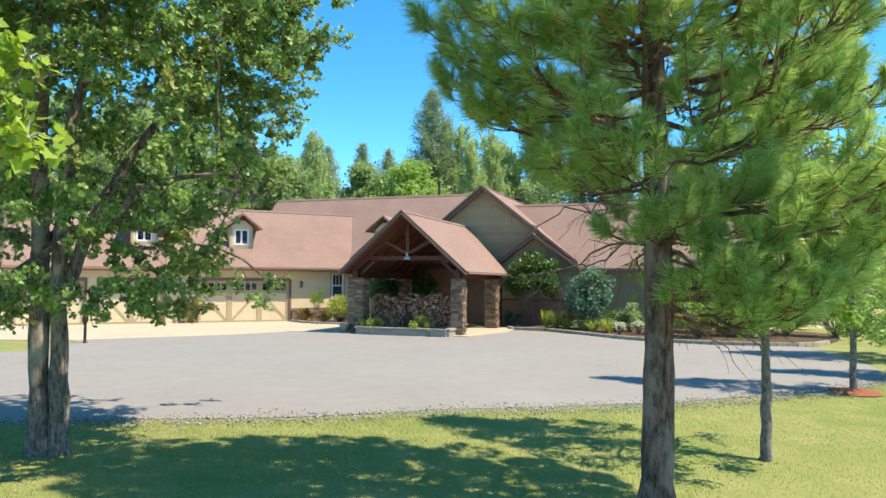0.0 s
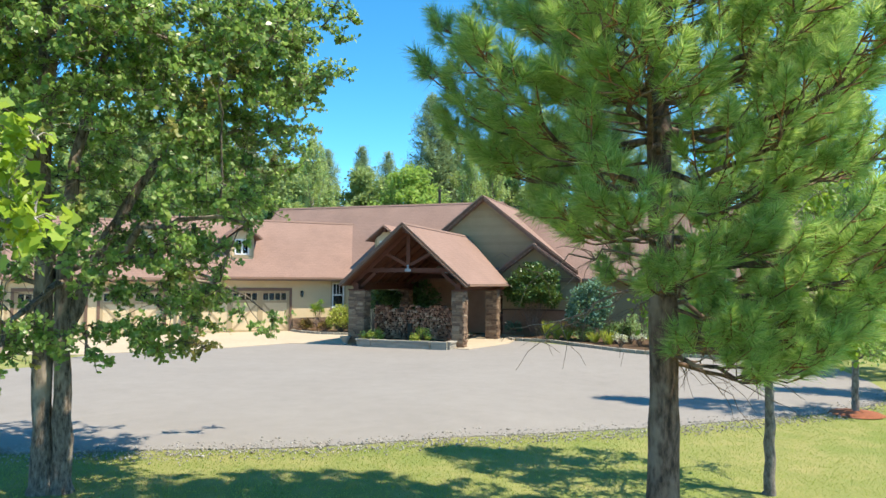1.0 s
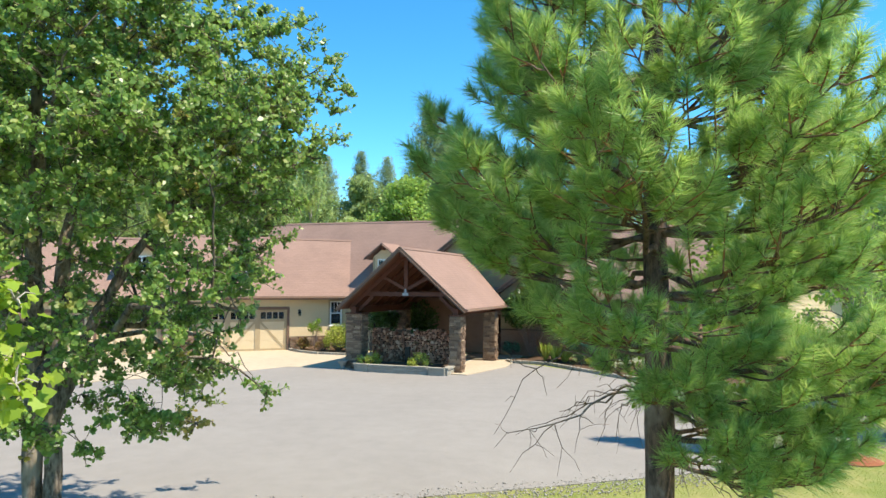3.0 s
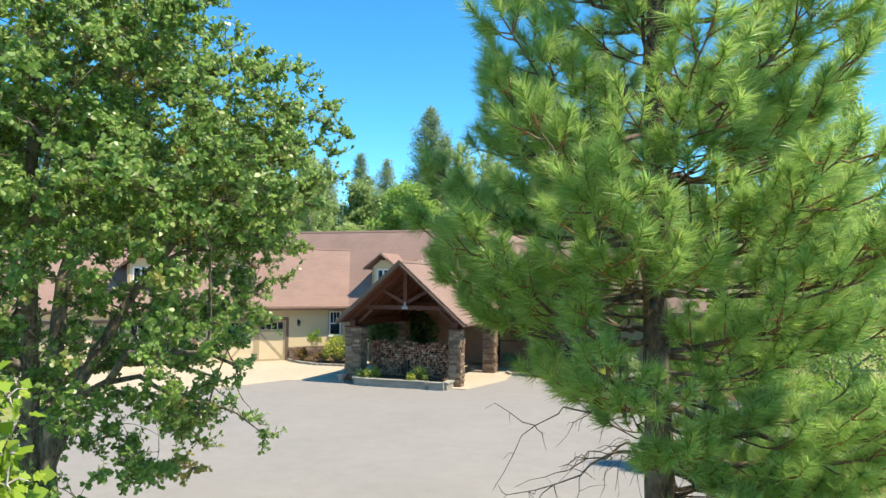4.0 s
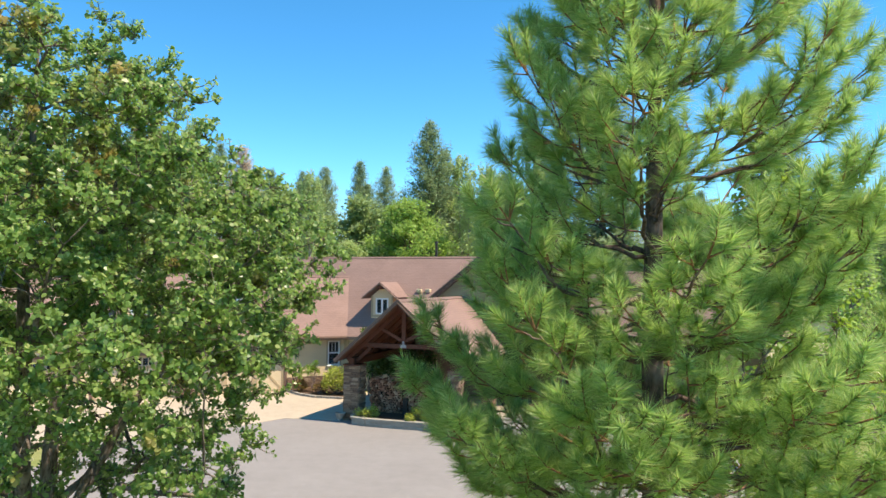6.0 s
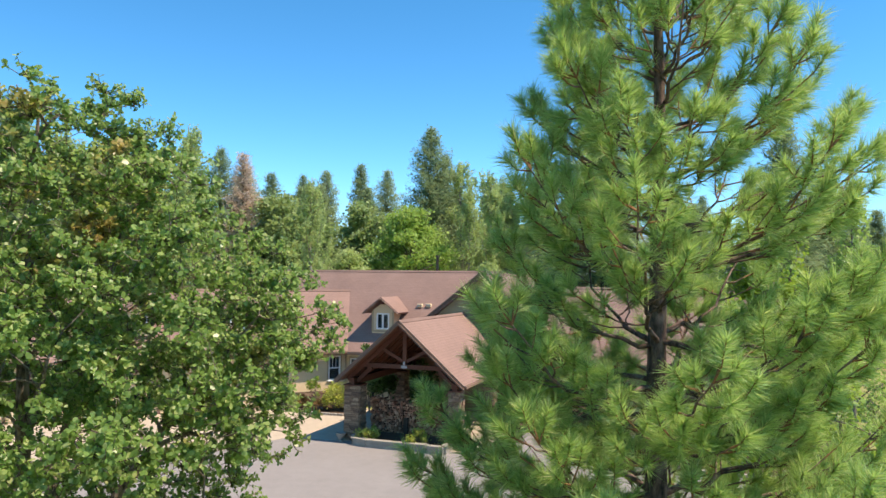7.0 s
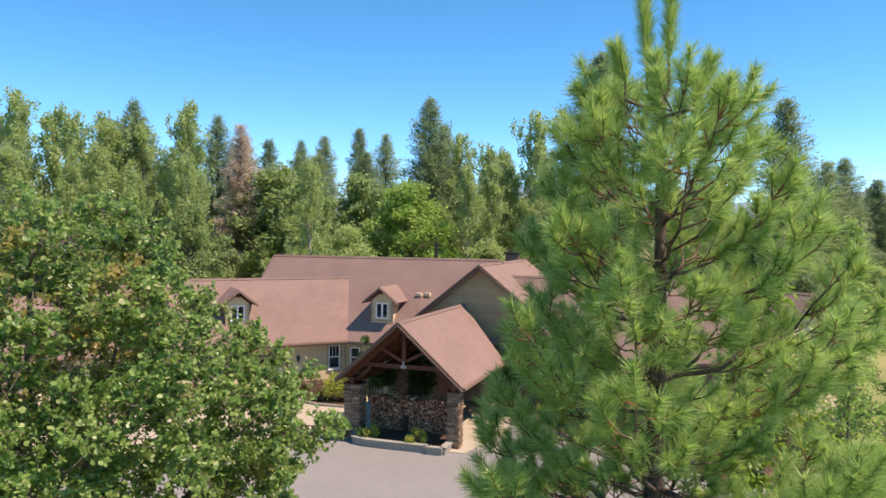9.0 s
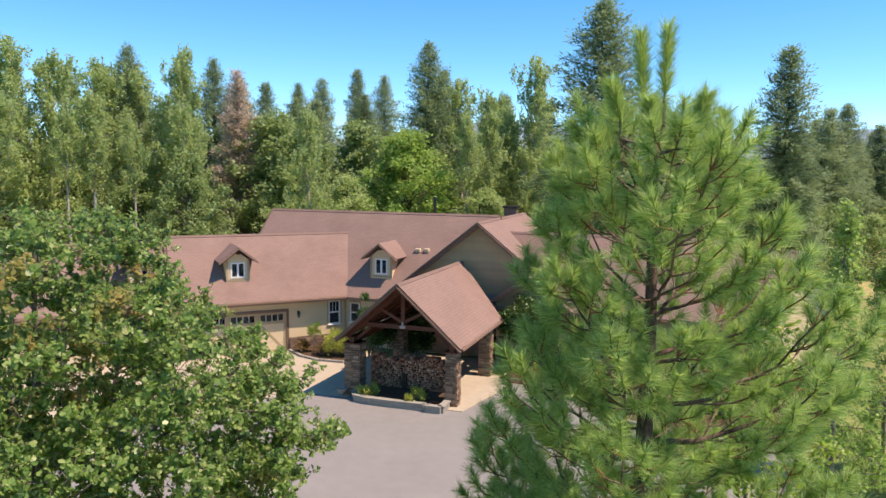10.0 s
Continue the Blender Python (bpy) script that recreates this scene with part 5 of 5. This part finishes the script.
        brush(sp[2], d, 120, 0.19, 0.2, -0.1)
        finish("leader", wood, PINEBARK)


pine()

# ---- woods behind ----


def conifer_mesh(seed, leaf, h=24.0, wide=3.6, low=0.12, gap=0.55, thin=1.0):
    """Trunk and crown meshes of a far conifer of height h."""
    rng = np.random.default_rng(seed)
    wood = Tubes()
    zs = np.linspace(-0.3, h, 12)
    wood.add(np.stack([0.15 * np.sin(zs * 0.2), 0 * zs, zs], 1), 0.26 * (1 - np.clip(zs, 0, h) / h) + 0.02, 7)
    C, W, U, S = [], [], [], []
    z = h * low
    while z < h - 0.2:
        s = (z - h * low) / (h * (1 - low))
        R = wide * (1 - math.exp(-(h - z) / 9.0)) * min(1, 0.55 + 1.6 * s) * rng.uniform(0.75, 1.1)
        k = 7
        ph = rng.uniform(0, 6.28)
        for i in range(k):
            if rng.random() > thin:
                continue
            a = ph + i * 2 * math.pi / k + rng.normal(0, 0.25)
            ln = R * rng.uniform(0.55, 1.2) + 0.15
            rise = -0.2 + 0.85 * s
            tip = np.array([math.cos(a) * ln, math.sin(a) * ln, z + ln * rise])
            wood.add(curve((0, 0, z), tip, 0, 0, 2), [0.05, 0.012], 3)
            m = int(26 + ln * 44)
            q = rng.uniform(0.15, 1.05, m)[:, None]
            base = np.array([0, 0, z]) + (tip - np.array([0, 0, z])) * q + rng.normal(0, 0.24, (m, 3))
            d = unit(tip - np.array([0, 0, z]))
            C.append(base)
            W.append(unit(d + scatter(rng, m) * 0.85))
            U.append(unit(np.array([0, 0, 1.0]) + scatter(rng, m) * 0.7))
            S.append(rng.uniform(0.24, 0.52, m) * (1.1 - 0.35 * s))
        z += gap * rng.uniform(0.8, 1.2)
    trunk = wood.mesh("trunk", FARBARK)
    crown = leaves("crown", np.concatenate(C), np.concatenate(W), np.concatenate(U), np.concatenate(S), SPRAY_SHAPE, leaf, 0.25)
    return trunk, crown


def poplar_mesh(seed, leaf, h=20.0, wide=3.6, low=0.08, limbs=46, per=44, size=0.22):
    """Trunk and crown meshes of a far poplar: steep limbs that end in feathery plumes."""
    rng = np.random.default_rng(seed)
    wood = Tubes()
    zs = np.linspace(-0.3, h * 0.97, 12)
    sway = 0.45 * np.sin(zs * 0.17 + seed)
    wood.add(np.stack([sway, 0 * zs, zs], 1), 0.2 * (1 - np.clip(zs, 0, h) / h) + 0.025, 7)
    C, W, U, S = [], [], [], []
    for i in range(limbs):
        s = ((i + rng.random()) / limbs) ** 0.95
        z0 = h * (low + (0.90 - low) * s)
        ln = wide * (1 - s) ** 0.55 * rng.uniform(0.35, 1.0) + 0.3
        a = i * 2.399 + rng.normal(0, 0.5)
        o = np.array([np.interp(z0, zs, sway), 0, z0])
        tip = o + np.array([math.cos(a) * ln * 0.9, math.sin(a) * ln * 0.9, min(ln * rng.uniform(0.9, 1.9), h * rng.uniform(0.95, 1.03) - z0)])
        wood.add(curve(o, tip, -0.08 * ln, 0.0, 4), np.linspace(0.085, 0.015, 4), 3)
        # upright plumes strung along the limb, with gaps between
        m = 6 + int(ln * 3.2)
        for j in range(m):
            c = o + (tip - o) * rng.uniform(0.25, 1.05) + rng.normal(0, 0.22, 3)
            r = rng.uniform(0.22, 0.5)
            n = int(per * r * 1.6)
            C.append(c + scatter(rng, n) * r * rng.random((n, 1)) ** 0.6 * np.array([0.8, 0.8, 1.9]))
            W.append(scatter(rng, n) + np.array([0, 0, 0.6]))
            U.append(unit(np.array([0, 0, 0.5]) + scatter(rng, n)))
            S.append(size * rng.uniform(0.6, 1.3, n))
    return wood.mesh("trunk", PALEBARK), leaves("crown", np.concatenate(C), np.concatenate(W), np.concatenate(U), np.concatenate(S), FAR_SHAPE, leaf, 0.2)


def leaftree_mesh(seed, leaf, h=20.0, wide=3.0, low=0.15, clumps=110, per=55, size=0.34, bark=PALEBARK):
    rng = np.random.default_rng(seed)
    wood = Tubes()
    zs = np.linspace(-0.3, h * 0.96, 12)
    sway = 0.5 * np.sin(zs * 0.17 + seed)
    wood.add(np.stack([sway, 0.4 * np.cos(zs * 0.13 + seed) - 0.4 * math.cos(seed), zs], 1), 0.22 * (1 - np.clip(zs, 0, h) / h) + 0.025, 7)
    C, W, U, S = [], [], [], []
    for _ in range(clumps):
        s = rng.random()
        z = h * (low + (1 - low) * s)
        env = math.sin(math.pi * min(1, 0.16 + s * 0.84)) ** 0.6
        R = wide * env * rng.uniform(0.2, 1.12)
        a = rng.uniform(0, 6.28)
        c = np.array([R * math.cos(a) + np.interp(z, zs, sway), R * math.sin(a), z])
        o = np.array([np.interp(z - R * 0.9, zs, sway), 0, max(0.5, z - R * 0.7)])
        wood.add(curve(o, c, 0.1, 0.0, 3, rng), np.linspace(0.06, 0.015, 3), 3)
        n = per
        r = 0.95 * rng.uniform(0.6, 1.3)
        C.append(c + scatter(rng, n) * r * rng.random((n, 1)) ** 0.5 * np.array([1, 1, 0.8]))
        W.append(scatter(rng, n) + np.array([0, 0, -0.2]))
        U.append(unit(np.array([0, 0, 1.0]) + scatter(rng, n) * 0.8))
        S.append(size * rng.uniform(0.6, 1.3, n))
    return wood.mesh("trunk", bark), leaves("crown", np.concatenate(C), np.concatenate(W), np.concatenate(U), np.concatenate(S), FAR_SHAPE, leaf, 0.2)


PROTO = {
    "fir": [conifer_mesh(101, FIRLEAF, wide=4.6), conifer_mesh(102, FIRLEAF, wide=4.0), conifer_mesh(103, FIRLEAF, wide=5.2)],
    "pine": [conifer_mesh(111, PINEFAR, wide=4.8, gap=0.6, low=0.1), conifer_mesh(112, PINEFAR, wide=4.2, gap=0.6, low=0.1)],
    "dead": [conifer_mesh(121, DEADLEAF, wide=3.5, gap=0.55, thin=0.9, low=0.08)],
    "slender": [poplar_mesh(134, POPLARLEAF, wide=2.6, low=0.42, limbs=34), poplar_mesh(135, POPLARLEAF, wide=2.2, low=0.5, limbs=30)],
    "poplar": [poplar_mesh(131, POPLARLEAF, wide=3.9), poplar_mesh(132, POPLARLEAF, wide=3.2, low=0.25), poplar_mesh(133, POPLARLEAF, wide=4.6)],
    "broad": [leaftree_mesh(141, DARKLEAF, 12.0, 4.2, 0.08, 170, 90, 0.27, bark=FARBARK), leaftree_mesh(142, DARKLEAF, 12.0, 3.6, 0.06, 150, 90, 0.27, bark=FARBARK)],
    "lime": [leaftree_mesh(151, LIMELEAF, 12.0, 4.0, 0.06, 170, 95, 0.27, bark=FARBARK)],
    "yellowgreen": [leaftree_mesh(161, POPLARLEAF, 12.0, 3.6, 0.04, 150, 90, 0.26, bark=FARBARK), leaftree_mesh(162, POPLARLEAF, 12.0, 4.0, 0.05, 150, 90, 0.26, bark=FARBARK)],
}
KINDS = {"slender": ("poplar_tree", "slender poplar with a long bare pale trunk", 20.0), "fir": ("fir_tree", "tall dark green fir at the wood's edge", 24.0), "pine": ("pine_tree", "tall grey-green pine in the wood", 24.0), "dead": ("dead_fir_tree", "dying fir with rust-brown needles", 24.0),
         "poplar": ("poplar_tree", "slender light green poplar in the wood", 20.0), "broad": ("broadleaf_tree", "rounded dark green tree in the wood", 12.0),
         "lime": ("broadleaf_tree", "rounded bright lime-green tree behind the house", 12.0), "yellowgreen": ("broadleaf_tree", "bushy yellow-green tree at the wood's edge", 12.0)}
FIRST = {}


def woods_tree(kind, x, y, h, spin, wide=1.0, k=0):
    """One far tree: built once for each mesh, then copied."""
    k = k % len(PROTO[kind])
    name, label, h0 = KINDS[kind]
    m = pose(x, y, 0, 0, 0, spin)
    s = h / h0
    if (kind, k) not in FIRST:
        t = thing(name, m, label, "tree", "trees of the wood")
        for nm, me in zip(("trunk", "crown"), PROTO[kind][k]):
            part(nm, me, None, t)
        t.scale = (s * wide, s * wide, s)
        FIRST[(kind, k)] = t
        return t
    src = FIRST[(kind, k)]
    keep_scale = src.scale.copy()
    src.scale = (s * wide, s * wide, s)
    c = copy_thing(src, m)
    src.scale = keep_scale
    return c


WOODS = [("slender", -38.6, 64, 17.5), ("slender", -32.6, 65, 16.0), ("slender", -31.0, 66, 18.0), ("slender", -27.6, 66, 15.5), ("slender", -23.2, 68, 17.0), ("slender", 2.6, 70, 16.5), ("slender", 4.6, 74, 17.5),
         ("poplar", -44.5, 74, 21.5), ("poplar", -36.4, 82, 22.5), ("poplar", -29.3, 84, 20.5), ("poplar", -43.0, 86, 24.0), ("poplar", -28.0, 76, 18.5), ("poplar", 7.0, 92, 21.0), ("poplar", 12.5, 88, 20.5),
         ("poplar", -40.6, 70, 23.3), ("poplar", -38.3, 72, 22.4), ("poplar", -34.0, 75, 22.1), ("fir", -33.5, 80, 23.2), ("poplar", -32.0, 79, 22.0), ("poplar", -25.5, 73, 23.1),
         ("fir", -32.0, 105, 25.6), ("dead", -23.0, 84, 21.6), ("fir", -28.2, 120, 24.6), ("fir", -24.9, 130, 25.4), ("pine", -20.8, 130, 26.4), ("fir", -16.9, 150, 31.0), ("pine", -11.4, 150, 29.6),
         ("fir", -1.4, 87, 25.4), ("fir", 0.3, 92, 23.0), ("poplar", 2.3, 88, 22.1), ("poplar", 4.8, 80, 19.8), ("poplar", 7.6, 82, 18.2), ("poplar", 10.2, 80, 23.5), ("fir", 13.5, 62, 24.7),
         ("fir", 30.4, 65, 21.7), ("pine", 42.1, 80, 17.9), ("fir", 49.5, 90, 19.2), ("fir", 59.7, 100, 17.6), ("fir", 34.5, 72, 14.5), ("pine", 37.5, 78, 15.0), ("fir", 26.0, 76, 15.5), ("pine", 22.5, 70, 14.0), ("fir", 46.0, 84, 14.0), ("pine", 54.5, 96, 15.0),
         ("fir", 40.5, 86, 15.5), ("fir", 30.0, 88, 15.0), ("fir", 63.0, 104, 14.0), ("broad", 33.0, 66, 8.0), ("broad", 38.0, 70, 7.5), ("broad", 28.0, 68, 8.5), ("yellowgreen", 44.0, 74, 6.5)]
_r = random.Random(17)
for i, (kind, x, y, h) in enumerate(WOODS):
    woods_tree(kind, x, y, h, _r.uniform(0, 360), _r.uniform(0.85, 1.1) * (1.3 if x > 12 else 1.0), i)
# a lower storey that closes the wood
for i in range(34):
    x = -62 + i * 4.1 + _r.uniform(-1.5, 1.5)
    if 14 < x < 22:
        continue
    far = 70 + _r.uniform(-4, 10)
    kind = _r.choice(["broad", "broad", "yellowgreen", "poplar"]) if x > -14 else _r.choice(["yellowgreen", "yellowgreen", "broad", "poplar"])
    h = _r.uniform(8, 13.5) if kind != "poplar" else _r.uniform(13, 18)
    if -0.31 < x / far < -0.245 or -0.12 < x / far < -0.015:
        continue
    if x > 24:
        far += 18
        h *= 0.8
    woods_tree(kind, x, far, h, _r.uniform(0, 360), _r.uniform(0.9, 1.3), i)
woods_tree("lime", -3.6, 73, 14.2, 40, 1.1)
woods_tree("lime", -7.5, 74, 9.5, 140, 1.0)
woods_tree("broad", -14.2, 82, 15.5, 10, 1.2)
woods_tree("broad", -19.0, 86, 16.5, 80, 1.2, 1)
woods_tree("broad", -10.0, 84, 15.5, 200, 1.1)
# deeper rows
for i in range(46):
    x = -95 + i * 4.6 + _r.uniform(-2, 2)
    y = 112 + _r.uniform(-12, 34)
    if -36 < x < -31 and y < 132:
        continue
    kind = _r.choice(["fir", "fir", "pine", "pine", "broad"])
    woods_tree(kind, x * y / 110, y, (_r.uniform(19.5, 26) if kind != "broad" else 15) * (0.8 if x > 14 else 1), _r.uniform(0, 360), _r.uniform(0.95, 1.25), i)


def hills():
    """Far ridge, blue because distance haze is put into its colour."""
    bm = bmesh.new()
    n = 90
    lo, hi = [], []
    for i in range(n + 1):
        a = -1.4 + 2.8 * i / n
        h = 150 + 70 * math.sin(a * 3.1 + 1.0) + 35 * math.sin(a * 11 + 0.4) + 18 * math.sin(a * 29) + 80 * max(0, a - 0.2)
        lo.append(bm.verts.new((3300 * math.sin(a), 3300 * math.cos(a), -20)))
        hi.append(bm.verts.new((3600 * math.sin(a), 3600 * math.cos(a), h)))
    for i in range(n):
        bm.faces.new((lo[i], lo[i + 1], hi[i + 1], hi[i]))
    single("backdrop_hills", bm, HILL, "far wooded ridge with blue haze painted into its colour", "hills", kind="structure")


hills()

# ---- garden ----


def shrub(name, x, y, h, r, leaf, label, n=1400, size=0.07, shape=PLAIN_SHAPE, seed=1, low=0.05, base=0.0, category="shrub", spiky=False, group=""):
    """A shrub: several stems from one root and a loose crown of leaves."""
    rng = np.random.default_rng(seed)
    t = thing(name, pose(x, y, base), label, category, group)
    wood = Tubes()
    m = (16 if r < 0.9 else 44) if not spiky else 60
    C, W, U, S = [], [], [], []
    for i in range(m):
        q = scatter(rng, 1)[0]
        q[2] = abs(q[2]) if not spiky else abs(q[2]) + 0.6
        q = unit(q)
        if spiky:
            tip = np.array([q[0] * r, q[1] * r, h * rng.uniform(0.6, 1.0)])
            k = 1
            w = unit(tip)
            C.append(np.array([[rng.normal(0, 0.06), rng.normal(0, 0.06), 0.0]]))
            W.append(w[None])
            U.append(scatter(rng, 1))
            S.append(np.array([np.linalg.norm(tip)]))
            continue
        tip = np.array([q[0] * r * 0.75, q[1] * r * 0.75, low + (h - low) * (0.25 + 0.6 * rng.random() * (0.3 + q[2]))])
        wood.add(curve((0, 0, -0.02), tip, 0.0, 0.03, 5, rng), np.linspace(0.022, 0.006, 5), 4)
        k = n // m
        rr = r * rng.uniform(0.28, 0.5) * (1.0 if r < 0.9 else 0.8)
        C.append(tip + scatter(rng, k) * rr * rng.random((k, 1)) ** 0.45)
        C[-1][:, 2] = np.clip(C[-1][:, 2], low, h)
        W.append(scatter(rng, k) + np.array([0, 0, 0.3]))
        U.append(unit(np.array([0, 0, 1.0]) + scatter(rng, k) * 0.8))
        S.append(size * rng.uniform(0.6, 1.3, k))
    if not spiky:
        part("stem", wood.mesh("stem", DEADTWIG), DEADTWIG, t)
    sh = shape if not spiky else np.array([(0, 0), (0.035, 0.3), (0.03, 0.7), (0, 1.0), (-0.03, 0.7), (-0.035, 0.3)])
    part("foliage", leaves("foliage", np.concatenate(C), np.concatenate(W), np.concatenate(U), np.concatenate(S), sh, leaf), leaf, t)
    return t


def bed(name, ring, label):
    b = single(name, prism(ring, -0.02, 0.09, 2), SOIL, label, "flower bed", kind="structure")
    return b


RBED = smooth_ring([(3.3, 36.2), (5.0, 35.0), (6.3, 32.4), (7.8, 29.8), (10.4, 27.8), (14.0, 27.6), (17.5, 33.0), (14.5, 37.2), (6.6, 39.2)], 4)
bed("flower_bed", RBED, "dark bark flower bed edged with grey blocks")
LBED = [(-8.45, 41.2), (-7.6, 40.0), (-6.6, 39.2), (-5.6, 38.9), (-4.9, 38.7), (-4.5, 40.8), (-5.9, 42.6)]
bed("flower_bed", LBED, "narrow bed of red mulch against the garage wall")


def edging(ring, label, step=0.38, closed=True):
    e = thing("bed_edging", None, label, "edging")
    bm0 = bmesh.new()
    box(bm0, (-0.5, -0.5, 0), (0.5, 0.5, 1), 0.06)
    me = mesh_of("edging_block", bm0, BLOCK)
    pts = [Vector((p[0], p[1], 0)) for p in ring]
    rest = 0.0
    for a, b in zip(pts, pts[1:] + ([pts[0]] if closed else [])):
        d = b - a
        ln = d.length
        s = rest
        while s < ln:
            q = a + d * (s / ln)
            part("edging_block", me, BLOCK, e, "", Matrix.Translation(q) @ pose(0, 0, 0, 0, 0, math.degrees(math.atan2(d.y, d.x))) @ Matrix.Diagonal((step - 0.03, 0.17, 0.15, 1)))
            s += step
        rest = s - ln


edging(RBED[:22], "curved grey block edging of the flower bed", closed=False)
edging(LBED[:5], "curved grey block edging of the garage bed", closed=False)

SHRUBS = [
    ("holly_shrub", 4.6, 38.0, 3.75, 1.55, SHRUBLEAF, "tall glossy dark green clipped shrub", 13000, 0.14, 1.25, "shrub"),
    ("blue_spruce", 7.1, 35.4, 3.2, 1.25, BLUELEAF, "blue-grey dwarf spruce beside the bed", 8000, 0.13, 0.1, "shrub"),
    ("golden_shrub", -5.6, 40.3, 1.5, 0.95, GOLDLEAF, "golden yellow-green shrub by the garage", 2400, 0.10, 0.1, "shrub"),
    ("bronze_shrub", -7.75, 40.95, 0.75, 0.5, REDLEAF, "low bronze-red shrub by the garage", 900, 0.08, 0.1, "shrub"),
    ("small_shrub", -7.0, 40.85, 1.75, 0.42, ASPENLEAF, "small upright green shrub by the garage wall", 700, 0.09, 0.9, "shrub"),
    ("low_shrub", -6.5, 40.3, 0.6, 0.45, REDLEAF, "low bronze-red shrub by the garage", 700, 0.08, 0.1, "shrub"),
    ("hydrangea", 8.5, 31.9, 0.6, 0.35, PETAL, "pale flowering hydrangea in the bed", 260, 0.07, 0.3, "shrub"),
    ("low_shrub", 6.2, 36.6, 0.8, 0.6, REDLEAF, "orange-bronze low shrub in the bed", 900, 0.08, 0.1, "shrub"),
    ("low_shrub", 9.7, 32.2, 1.5, 0.9, DARKLEAF, "dark green shrub in the bed", 1800, 0.1, 0.1, "shrub"),
    ("low_shrub", 12.0, 31.6, 1.6, 1.0, SHRUBLEAF, "dark green shrub in the bed", 1800, 0.1, 0.1, "shrub"),
    ("bed_shrub", 10.6, 30.4, 2.0, 1.2, ASPENLEAF, "loose light green shrub in the bed", 2600, 0.11, 0.2, "shrub"),
    ("bed_shrub", 13.4, 31.2, 2.5, 1.5, SHRUBLEAF, "broad dark green shrub in the bed", 3600, 0.12, 0.2, "shrub"),
    ("bed_shrub", 15.2, 32.4, 2.6, 1.5, ASPENLEAF, "broad light green shrub in the bed", 3600, 0.12, 0.2, "shrub"),
    ("bed_shrub", 11.9, 33.6, 2.6, 1.4, DARKLEAF, "broad dark green shrub in the bed", 3600, 0.12, 0.2, "shrub"),
    ("bed_shrub", 16.6, 31.0, 1.9, 1.2, DARKLEAF, "loose dark green shrub in the bed", 2400, 0.10, 0.2, "shrub"),
    ("low_shrub", 6.6, 34.7, 0.75, 0.6, DARKLEAF, "low green shrub in the bed", 1100, 0.08, 0.05, "shrub"),
    ("low_shrub", 7.9, 33.6, 1.0, 0.7, SHRUBLEAF, "dark green shrub in the bed", 1500, 0.09, 0.05, "shrub"),
    ("low_shrub", 8.6, 33.6, 1.3, 0.8, DARKLEAF, "green shrub in the bed against the wall", 1700, 0.09, 0.05, "shrub"),
    ("hydrangea", 7.6, 31.6, 0.55, 0.35, PETAL, "pale flowering hydrangea in the bed", 240, 0.07, 0.25, "shrub"),
    ("low_shrub", 3.7, 38.9, 0.7, 0.5, BLUELEAF, "low blue-green shrub beside the entry", 800, 0.09, 0.1, "shrub"),
]
for i, (nm, x, y, h, r, lf, lab, n, sz, lo, cat) in enumerate(SHRUBS):
    shrub(nm, x, y, h, r, lf, lab, n, sz, PLAIN_SHAPE, 200 + i, lo, 0.08, cat)
for i, (x, y, h) in enumerate(((5.1, 36.1, 1.0), (5.5, 35.7, 0.9), (9.0, 31.0, 0.7), (6.0, 35.6, 0.7), (7.4, 32.9, 0.75), (7.0, 33.9, 0.6))):
    shrub("iris_clump", x, y, h, 0.5, GOLDLEAF, "clump of yellow-green sword leaves", seed=300 + i, base=0.08, spiky=True, category="plant")
for i, (u, v) in enumerate(((-1.45, 0.1), (0.95, 0.0))):
    q = in_main(u, v)
    shrub("planter_shrub", q.x, q.y, 0.62, 0.52, GOLDLEAF, "soft yellow-green shrub growing in the planter", 1200, 0.075, PLAIN_SHAPE, 320 + i, 0.02, 0.22)
q = in_main(-2.55, 4.3)
shrub("tall_shrub", q.x, q.y, 2.95, 0.85, SHRUBLEAF, "tall dark leafy shrub under the portico's eave", 3600, 0.13, PLAIN_SHAPE, 340, 1.1, 0.04)
q = in_main(-4.55, 6.9)
shrub("tall_shrub", q.x, q.y, 3.6, 0.7, SHRUBLEAF, "tall dark narrow shrub beside the portico roof", 2600, 0.14, PLAIN_SHAPE, 342, 0.8, 0.04)
q = in_main(-2.1, 7.6)
shrub("tall_shrub", q.x, q.y, 2.9, 1.3, SHRUBLEAF, "tall dark leafy shrub beside the entry wall", 4200, 0.16, PLAIN_SHAPE, 341, 0.2, 0.04)
for i in range(5):
    shrub("column_tree", 24.5 + i * 0.9, 38.5 - i * 1.4, 5.8, 0.7, LIMELEAF, "narrow columnar green tree by the far wing", 1500, 0.16, PLAIN_SHAPE, 350 + i, 0.3, 0.0, "tree") if i % 2 == 0 else None
bm = lathe([(0.09, 0.0), (0.09, 0.04), (0.05, 0.06), (0.05, 0.75), (0.10, 0.78), (0.11, 0.95), (0.03, 1.02)], 12)
single("bollard_lamp", bm, DARKIRON, "dark iron bollard lamp at the edge of the apron", "lamp", pose(-12.95, 26.6, 0.0))
